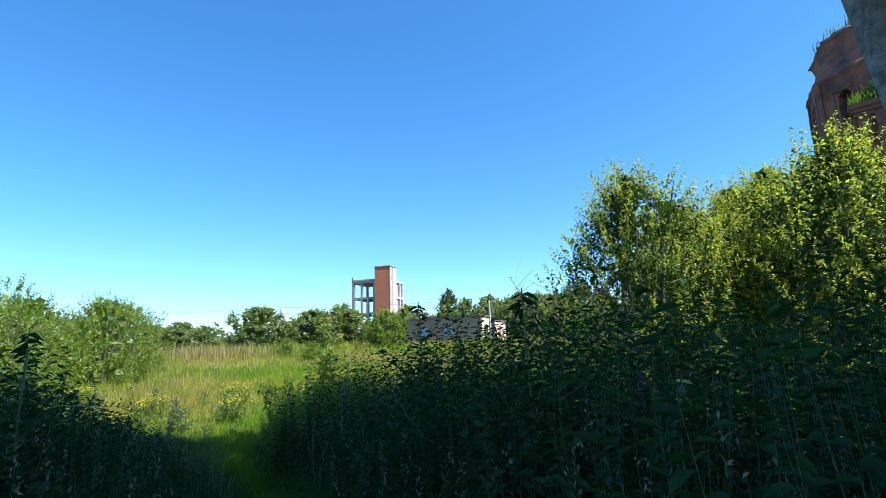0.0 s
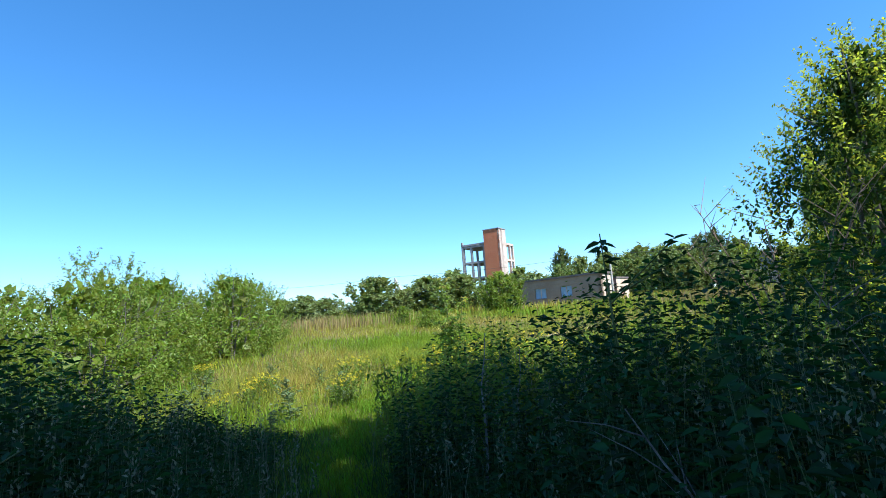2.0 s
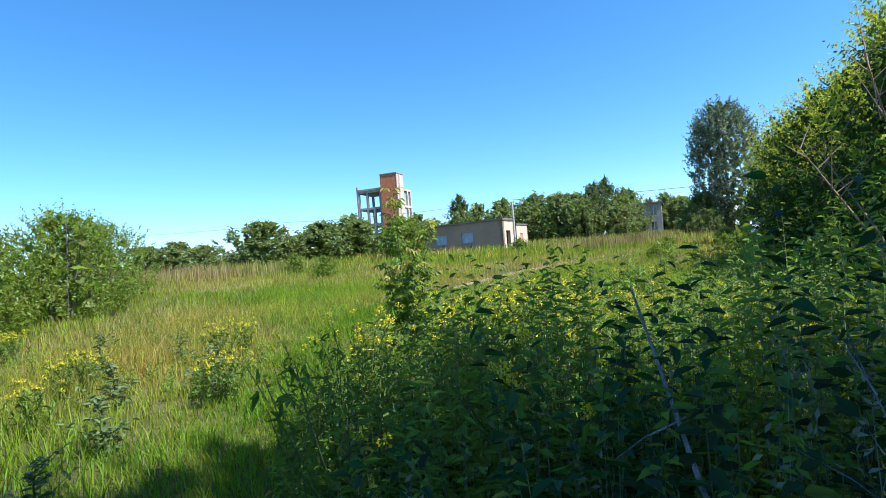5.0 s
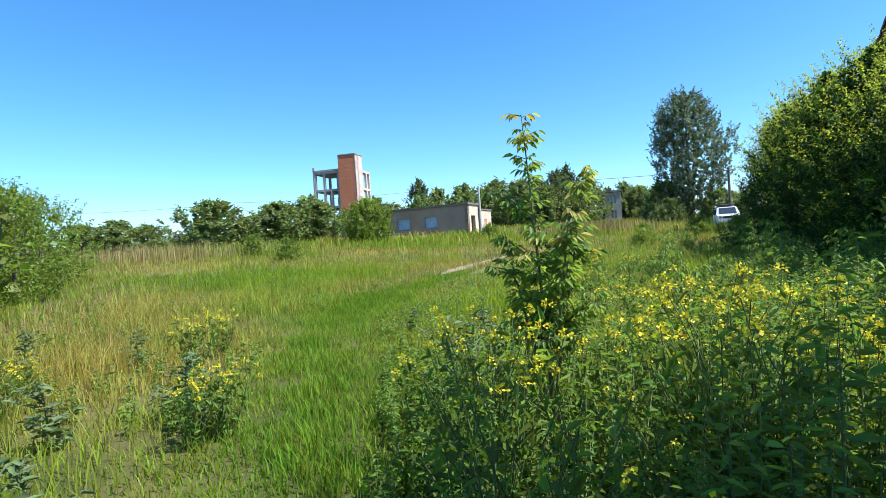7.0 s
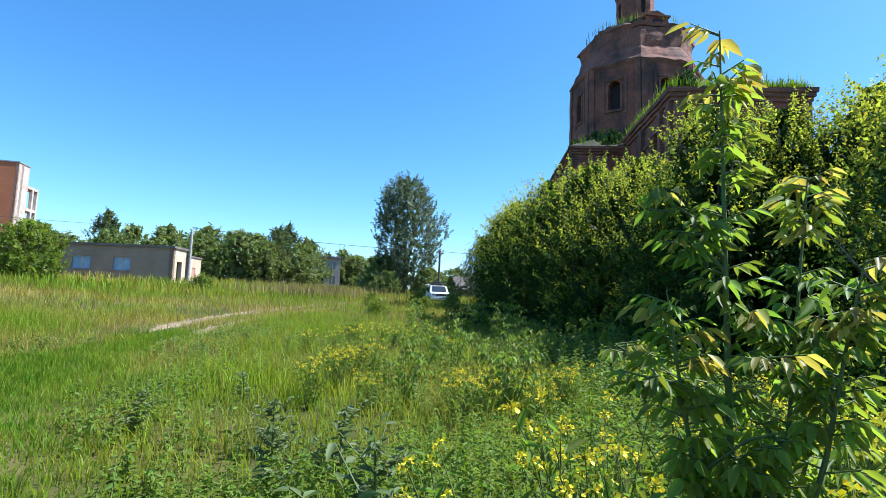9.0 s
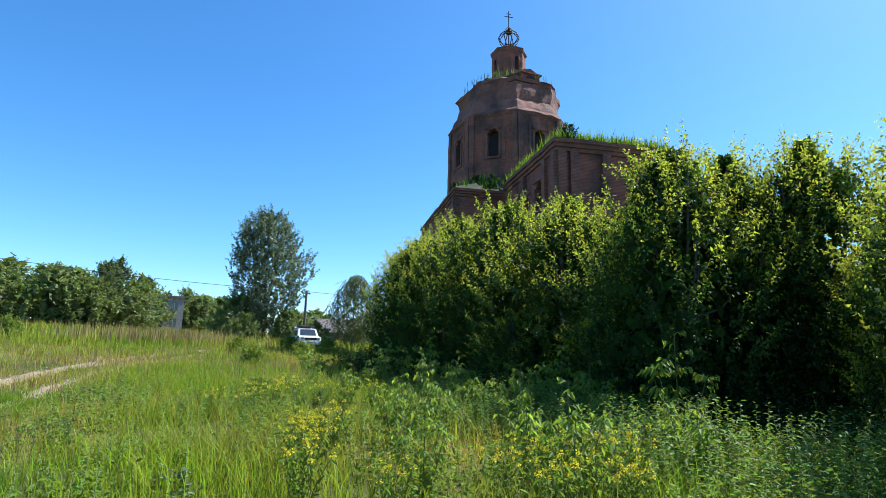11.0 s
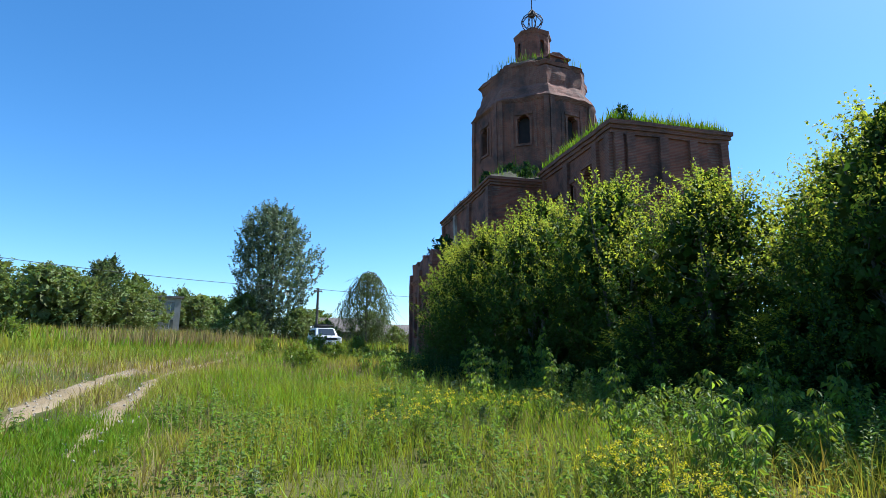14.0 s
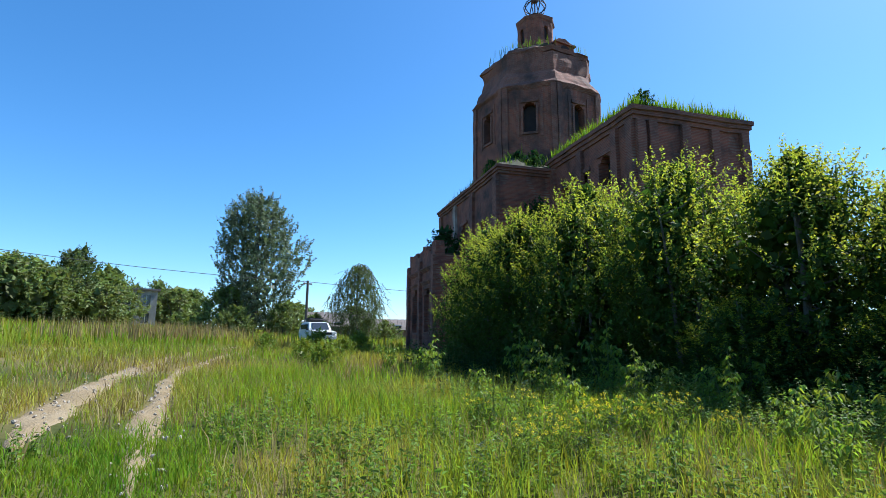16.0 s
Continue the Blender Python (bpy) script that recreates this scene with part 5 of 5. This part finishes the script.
keep = (sd > 0.55) & (ph > 0.15) & (rng.uniform(0, 1, len(px)) < np.clip(1.2 - sd / 6, 0.25, 1)) & (distance_to([(-2.37, 11.03), (-2.37, 11.05)], px, py) > 0.2)
# Dark leaf in the trees' shade, light leaf beyond: shade put into the colour.
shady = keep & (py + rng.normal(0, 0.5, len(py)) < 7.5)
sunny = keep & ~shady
weeds("nettle_thicket", px[shady], py[shady], ph[shady], m_weed, rng, "dense nettles and tall weeds beside the path, leaves darkened for shade", 0.09, 32)
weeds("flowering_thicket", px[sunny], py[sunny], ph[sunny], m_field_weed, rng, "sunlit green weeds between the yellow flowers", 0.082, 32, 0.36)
px, py = field(rng, 4200, -8.5, -0.5, 0.0, 9.6)
sd = -beside(px, py)
wall_h = np.interp(py, [-2, 2, 5, 7.2, 8.2, 9.6], [1.65, 1.75, 1.65, 1.35, 0.95, 0.4])
sd = sd + 0.4 * patchy(px, py, 0.7, 19)
ph = wall_h * np.clip(0.25 + 0.75 * (sd - 0.6) / 1.8, 0, 1) * rng.uniform(0.55, 1.1, len(px)) * (1 + 0.4 * patchy(px, py, 0.7, 6))
ph = np.minimum(ph, 1.7)
keep = (sd > 0.6) & (ph > 0.15)
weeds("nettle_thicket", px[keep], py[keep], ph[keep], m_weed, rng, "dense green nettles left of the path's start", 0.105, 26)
# bed of nettles and young plants before the maples
px, py = field(rng, 3600, -1.5, 9.0, 12.5, 25.0)
front = np.interp(py, [12.5, 15, 18, 21, 25], [0.4, 1.0, 3.2, 5.6, 8.0])
bed = px - front + 0.9 * patchy(px, py, 0.5, 27)
keep = (bed > 0) & (bed < 4.5) & (patchy(px, py, 0.9, 28) > -0.25)
ph = np.clip(0.35 + 0.28 * bed, 0.3, 0.85) * rng.uniform(0.6, 1.15, len(px))
weeds("nettle_bed", px[keep], py[keep], ph[keep], m_bed, rng, "lush sunlit nettles and leafy weeds before the thicket", 0.10, 26, 0.42)
# mixed low weeds through the near meadow
px, py = field(rng, 6000, -12, 8.5, 7, 27)
p = patchy(px, py, 0.45, 12)
sd = beside(px, py)
keep = (p > -0.02) & (np.abs(sd) > 0.75) & clear(px, py) & (rng.uniform(0, 1, len(px)) < np.where(sd > 0, 1.0, 0.5))
ph = rng.uniform(0.2, 0.5, len(px)) * np.where(sd > 1.5, 1.2, 0.9)
weeds("meadow_weeds", px[keep], py[keep], ph[keep], m_field_weed, rng, "green leafy weeds scattered in the grass", 0.09, 18, 0.45)
# weeds in front of the maples, in the shade-darkened leaf
px, py = field(rng, 3600, 3.5, 17, 10, 33)
front = np.interp(py, [10, 14, 18, 22, 26, 30, 33], [3.5, 4.4, 6.6, 8.0, 9.2, 10.6, 12.4])
keep = (px > front + 0.7) & (px < front + 3.6)
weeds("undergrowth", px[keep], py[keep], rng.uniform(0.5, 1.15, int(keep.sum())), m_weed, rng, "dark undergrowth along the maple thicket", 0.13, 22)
# thin stalks with seed heads
px, py = field(rng, 1500, -5.5, 4.0, 0.2, 8.0)
sd = beside(px, py)
keep = np.abs(sd) > 0.4
px, py = px[keep], py[keep]
hg = rng.uniform(0.6, 1.2, len(px)) * np.clip(0.55 + np.abs(sd[keep]) * 0.4, 0.5, 1.15)
v, q, t = blade_arrays(px, py, ground_zs(px, py), hg, np.full(len(px), 0.006), rng, 0.3)
tips = v.reshape(-1, 5, 3)[:, 4]
u = np.tile(np.linspace(0, 1, 12), len(px))
idx = np.repeat(np.arange(len(px)), 12)
c = tips[idx] - np.array([0, 0, 0.16]) * u[:, None] + rng.normal(0, 0.012, (len(idx), 3))
lv, lf = leaf_arrays(c, rng.normal(size=c.shape) * 0.6 + np.array([0, 0, 0.8]), np.full(len(c), 0.03), 0.4, rng)
tagged(new("seed_grass", mesh_np("seed_grass", np.concatenate([v, lv]), [q, t, lf + len(v)], [m_straw])), "pale grass stalks with feathery seed heads", "grass", kind="stuff")


# ---- single plants ----
HEADS = []
for k in range(3):
    rng = np.random.default_rng(240 + k)
    off = rng.normal(size=(20, 3)) * np.array([0.012, 0.012, 0.010])
    HEADS.append(leaf_mesh("flower_head", off, off + rng.normal(size=off.shape) * 0.006, rng.uniform(0.012, 0.019, 20), 0.95, rng, [m_yellow]))


def mustard(seed, hgt=1.1, heads=14, spreadr=0.32):
    """A yellow-flowering mustard clump: stems, leaves and flower heads."""
    rng = np.random.default_rng(seed)
    ob = thing("mustard_plant", pose(0, 0, 0), "yellow-flowering wild mustard clump in the weeds", "wildflower", "mustard plants")
    mids = []
    for k in range(heads):
        a, r = rng.uniform(0, 6.28), spreadr * math.sqrt(rng.uniform(0.05, 1))
        hh = hgt * rng.uniform(0.75, 1.1)
        top = (r * math.cos(a), r * math.sin(a), hh)
        bow = Vector(rng.normal(0, 0.05, 3))
        stem = under("stem", tubes_mesh("stem", [([(0.15 * top[0], 0.15 * top[1], 0), (0.45 * top[0] + bow.x, 0.45 * top[1] + bow.y, hh * 0.5), (0.75 * top[0] - bow.x * 0.6, 0.75 * top[1] - bow.y * 0.6, hh * 0.8), top], [0.005, 0.004, 0.003, 0.002], 4)], m_stem), ob)
        head = under("flower_head", HEADS[k % 3], stem, "cluster of yellow petals")
        head.location = top
        for _ in range(14):
            w = rng.uniform(0.15, 0.95)
            mids.append((top[0] * w, top[1] * w, hh * w))
    mids = np.array(mids)
    tagged(under("foliage", leaf_mesh("foliage", mids, rng.normal(size=mids.shape) + np.array([0, 0, 0.1]), rng.uniform(0.04, 0.105, len(mids)), 0.3, rng, [m_field_weed], full=True), ob), kind="stuff")
    return ob


kinds = [mustard(201, 1.1, 19, 0.46), mustard(202, 0.95, 16, 0.42), mustard(203, 0.72, 17, 0.34)]
rng = np.random.default_rng(205)
spots = []
while len(spots) < 36:
    x, y = rng.uniform(-2.9, 1.2), rng.uniform(8.3, 11.9)
    if beside(np.array([x]), np.array([y]))[0] > 0.75 and math.hypot(x + 2.37, y - 11.03) > 0.3:
        spots.append((x, y, len(spots) % 2, rng.uniform(0.9, 1.2)))
for x, y, n in ((1.7, 22.0, 2), (7.5, 17.3, 4), (2.1, 15.6, 3), (1.1, 15.2, 4), (3.4, 23.8, 2), (0.5, 18.9, 2), (3.8, 22.1, 2), (4.3, 21.0, 2), (7.4, 16.0, 3), (2.3, 21.7, 2), (0.9, 19.1, 1), (-0.4, 15.2, 2), (0.4, 15.3, 1), (0.1, 18.0, 3), (-0.4, 17.0, 2), (-1.2, 9.6, 2), (-5.9, 15.6, 2), (-5.3, 12.3, 2), (-12.2, 17.4, 4), (-7.6, 13.6, 3), (-6.4, 11.6, 2)):
    for _ in range(n):
        spots.append((x + rng.normal(0, 0.32), y + rng.normal(0, 0.32), 2, rng.uniform(0.75, 1.1)))
used = set()
for x, y, k, s in spots:
    place(kinds[k], x, y, s, rng.uniform(0, 360), k not in used)
    used.add(k)


def sprout(seed, hgt):
    """A maple sprout: a thin stem with drooping compound leaves."""
    rng = np.random.default_rng(seed)
    ob = thing("maple_sprout", pose(0, 0, 0), "bright young maple sprout standing in the grass", "sprout", "maple sprouts")
    tubes, c, ax, sz = [], [], [], []
    for n_shoot in range(4):
        g, reach = rng.uniform(0, 6.28), 0.0 if n_shoot == 0 else rng.uniform(0.12, 0.3)
        top = Vector((reach * math.cos(g), reach * math.sin(g), hgt * (1.0 if n_shoot == 0 else rng.uniform(0.6, 0.9))))
        mid = Vector((top.x * 0.6, top.y * 0.6, top.z * 0.5))
        tubes.append(([(0, 0, 0), tuple(mid), tuple(top)], [0.009, 0.006, 0.003], 5))
        for k in range(int(15 * hgt / 0.8)):
            u = rng.uniform(0.2, 1.0)
            a = k * 2.4 + n_shoot
            p = np.array(mid.lerp(top, u * 2 - 1) if u > 0.5 else mid * u * 2)
            d = np.array([math.cos(a), math.sin(a), 0.4])
            q = p + d * rng.uniform(0.05, 0.12)
            tubes.append(([tuple(p), tuple(q)], [0.003, 0.0015], 3))
            for j in range(4):
                t = a + (j - 1.5) * 0.8
                c.append(q - d * 0.025 * j)
                ax.append((math.cos(t), math.sin(t), -0.9 + rng.normal(0, 0.3)))
                sz.append(rng.uniform(0.05, 0.095))
    tagged(under("stem", tubes_mesh("stem", tubes, m_stem), ob), kind="stuff")
    under("foliage", leaf_mesh("foliage", np.array(c), np.array(ax), np.array(sz), 0.42, rng, [m_young], full=True), ob)
    return ob


spr = [sprout(211, 0.75), sprout(212, 1.0), sprout(213, 0.6)]
spr_at = [(5.3, 23.2, 1.0), (6.6, 20.8, 1.1), (5.6, 18.6, 1.2), (3.9, 21.8, 0.9), (7.4, 22.6, 1.1), (4.6, 19.9, 0.9), (2.9, 19.6, 1.0), (6.9, 18.2, 1.3), (5.0, 16.6, 1.2), (3.6, 17.4, 1.1), (8.1, 25.0, 1.1), (6.2, 25.6, 1.0), (2.2, 16.6, 1.0), (1.4, 18.0, 0.9), (4.0, 15.2, 1.2), (2.8, 14.6, 1.1), (7.6, 27.8, 1.1), (9.2, 29.2, 1.2), (8.4, 23.0, 1.2), (1.0, 15.4, 1.0), (5.8, 21.9, 0.8), (10.4, 31.6, 1.2), (3.0, 23.6, 0.7), (6.4, 16.9, 1.1), (1.9, 20.9, 0.7), (0.2, 16.6, 0.8), (3.4, 18.7, 0.9), (7.0, 24.3, 0.9), (4.7, 18.0, 1.0), (5.9, 19.8, 1.2), (8.7, 20.6, 1.6), (9.0, 23.6, 1.5), (7.4, 19.2, 1.5), (8.0, 18.0, 1.7), (10.0, 26.4, 1.4), (8.3, 22.1, 1.3), (6.0, 17.2, 1.4), (5.2, 15.4, 1.5), (7.9, 21.4, 1.2), (9.5, 25.0, 1.3), (2.4, 18.4, 1.0), (1.6, 16.2, 1.1)]
for i, (x, y, s) in enumerate(spr_at):
    place(spr[i % 3], x, y, s * 1.25, 73 * i, i < 3)


def thistle(seed, hgt, mat, name, label, group, leaf=0.2, spread=0.3):
    """A broad-leaved weed with toothed-looking leaves in tiers."""
    rng = np.random.default_rng(seed)
    ob = thing(name, pose(0, 0, 0), label, "weed", group)
    tubes, c, ax, sz = [([(0, 0, 0), (0.03, 0.02, hgt * 0.6), (0.0, 0.05, hgt)], [0.016, 0.011, 0.004], 6)], [], [], []
    for k in range(13):
        a, u = rng.uniform(0, 6.28), rng.uniform(0.1, 0.8)
        p = Vector((0.02, 0.02, hgt * u))
        q = p + Vector((math.cos(a), math.sin(a), rng.uniform(0.3, 0.9))) * hgt * rng.uniform(0.2, spread)
        tubes.append(([tuple(p), tuple(q)], [0.007, 0.003], 4))
        for j in range(10):
            w = rng.uniform(0.2, 1.05)
            c.append(tuple(p.lerp(q, w)))
            b = rng.uniform(0, 6.28)
            ax.append((math.cos(b), math.sin(b), rng.normal(0.15, 0.3)))
            sz.append(leaf * (1.1 - 0.6 * u) * rng.uniform(0.5, 1.0))
    for k in range(22):
        u, a = k / 22, k * 2.4
        c.append((0.02 * u, 0.03 * u, hgt * (0.04 + 0.9 * u)))
        ax.append((math.cos(a), math.sin(a), 0.25))
        sz.append(leaf * (1.5 - 0.8 * u))
    for k in range(12):
        c.append((0.0, 0.05, hgt * rng.uniform(0.9, 1.0)))
        ax.append((math.cos(k * 2.4), math.sin(k * 2.4), -0.3))
        sz.append(leaf * rng.uniform(0.5, 0.9))
    tagged(under("stem", tubes_mesh("stem", tubes, m_stem), ob), kind="stuff")
    under("foliage", leaf_mesh("foliage", np.array(c), np.array(ax), np.array(sz), 0.40, rng, [mat], full=True), ob)
    return ob


th = thistle(221, 0.8, m_grey_weed, "thistle", "bushy grey-green thistle beside the footpath", "thistles", 0.15, 0.55)
th_at = [(-2.75, 12.1, 1.05), (-5.3, 10.9, 0.75), (-6.2, 12.6, 0.8), (-7.4, 11.0, 0.9), (-4.9, 9.6, 0.6), (-2.4, 14.4, 0.7), (-6.9, 15.6, 0.7), (-1.3, 21.5, 0.45), (0.8, 22.6, 0.5), (2.0, 22.0, 0.45), (-3.0, 16.7, 0.6), (-2.2, 13.2, 0.9), (-8.8, 13.5, 0.9), (-1.6, 17.8, 0.55), (-2.0, 15.4, 0.7), (-1.75, 14.5, 0.8), (-5.4, 13.4, 0.8), (-8.3, 15.5, 0.9), (-5.1, 12.8, 0.75), (7.2, 27.1, 0.6), (6.3, 24.6, 0.7), (3.3, 22.0, 0.6), (5.4, 21.5, 0.6)]
for i, (x, y, s) in enumerate(th_at):
    place(th, x, y, s, 61 * i, i == 0)
bd = thistle(223, 2.05, m_weed, "burdock", "tall dark burdock above the nettles", "tall weeds", 0.16)
for i, (x, y, s) in enumerate([(-0.26, 6.2, 1.07), (0.62, 3.4, 0.98), (-3.0, 3.6, 0.9), (-3.7, 4.0, 0.88), (-4.3, 3.9, 0.92)]):
    place(bd, x, y, s, 91 * i, i == 0)
lup = thing("sage_spike", pose(1.55, 3.9, 0), "violet flower spike among the dark nettles", "wildflower")
tubes = [([(0, 0, 0), (0.02, 0, 1.35)], [0.007, 0.003], 5)]
under("stem", tubes_mesh("stem", tubes, m_stem), lup)
rng = np.random.default_rng(9)
c = np.stack([rng.normal(0, 0.014, 90), rng.normal(0, 0.014, 90), rng.uniform(1.1, 1.36, 90)], 1)
under("blossom", leaf_mesh("blossom", c, rng.normal(size=c.shape), np.full(90, 0.02), 0.8, rng, [m_purple]), lup)

# ---- ash-leaved maple sapling at the path ----
rng = np.random.default_rng(231)
sap = thing("maple_sapling", pose(-2.37, 11.03, 0), "slim young ash-leaved maple with drooping yellow-green leaves", "sapling")
STEMS = [[(0, 0, 0), (0.02, 0.01, 0.7), (0.0, 0.02, 1.3), (-0.03, 0.01, 1.85), (-0.06, 0.0, 2.34)],
         [(0.01, 0, 0.4), (0.08, -0.03, 0.9), (0.16, -0.06, 1.3), (0.22, -0.07, 1.65), (0.28, -0.08, 1.98)],
         [(0.0, 0.01, 0.5), (0.04, -0.10, 0.95), (0.07, -0.17, 1.25), (0.09, -0.21, 1.5), (0.11, -0.25, 1.72)],
         [(0.0, 0.02, 0.6), (-0.07, 0.04, 0.95), (-0.12, 0.06, 1.25), (-0.16, 0.07, 1.45), (-0.19, 0.08, 1.64)]]
for st in STEMS:
    thick = 1.0 if st is STEMS[0] else 0.7
    under("trunk" if st is STEMS[0] else "branch", tubes_mesh("stem", [(st, [0.015 * thick, 0.012 * thick, 0.009 * thick, 0.006 * thick, 0.002], 7)], m_stem), sap, "thin green-brown trunk" if st is STEMS[0] else "")
c, ax, sz, ix = [], [], [], []


def compound(p, d, size, tip):
    """Five drooping leaflets on one stalk."""
    d = Vector(d).normalized()
    side = d.cross(Vector((0, 0, 1))).normalized()
    q = Vector(p) + d * size * 1.2
    for j, (o, w) in enumerate(((0, 0), (0.5, 0.35), (-0.5, 0.35), (0.8, 0.7), (-0.8, 0.7))):
        c.append(tuple(q - d * size * w))
        v = d * (1 - abs(o) * 0.5) + side * o + Vector((0, 0, -0.75 + rng.normal(0, 0.18)))
        ax.append(tuple(v))
        sz.append(size * rng.uniform(0.75, 1.1))
        ix.append(1 if tip else 0)
    return ([tuple(p), tuple(q)], [0.003, 0.0015], 4)


stalks = []


def on_stem(st, z):
    return Vector([float(np.interp(z, [q[2] for q in st], [q[i] for q in st])) for i in range(3)])


for st, n, low in zip(STEMS, (80, 60, 52, 48), (0.9, 0.95, 0.95, 0.95)):
    high_end = st[-1][2]
    for k in range(n):
        z, a = low + (high_end - low) * rng.uniform(0, 1) ** 0.8, k * 2.4
        stalks.append(compound(on_stem(st, z), (math.cos(a), math.sin(a), 0.35), rng.uniform(0.046, 0.072), z > high_end - 0.25 and rng.uniform() < 0.4))
    for k in range(7):
        z0, a = rng.uniform(0.85, min(1.75, high_end - 0.1)), k * 2.4 + 0.5
        p, ln = on_stem(st, z0), rng.uniform(0.14, 0.30)
        q = p + Vector((math.cos(a) * ln * 0.8, math.sin(a) * ln * 0.8, ln * 0.5))
        under("branch", tubes_mesh("branch", [([tuple(p), tuple(p.lerp(q, 0.5) + Vector((0, 0, 0.03))), tuple(q)], [0.006, 0.004, 0.002], 5)], m_stem), sap)
        for j in range(9):
            u, b = rng.uniform(0.3, 1.05), rng.uniform(0, 6.28)
            stalks.append(compound(tuple(p.lerp(q, u)), (math.cos(b), math.sin(b), 0.2), rng.uniform(0.044, 0.068), u > 0.9 and z0 > 1.3 and rng.uniform() < 0.4))
tagged(under("leaf_stalk", tubes_mesh("leaf_stalk", stalks, m_stem), sap), kind="stuff")
under("foliage", leaf_mesh("foliage", np.array(c), np.array(ax), np.array(sz), 0.36, rng, [m_young, m_tip], np.array(ix), True), sap)
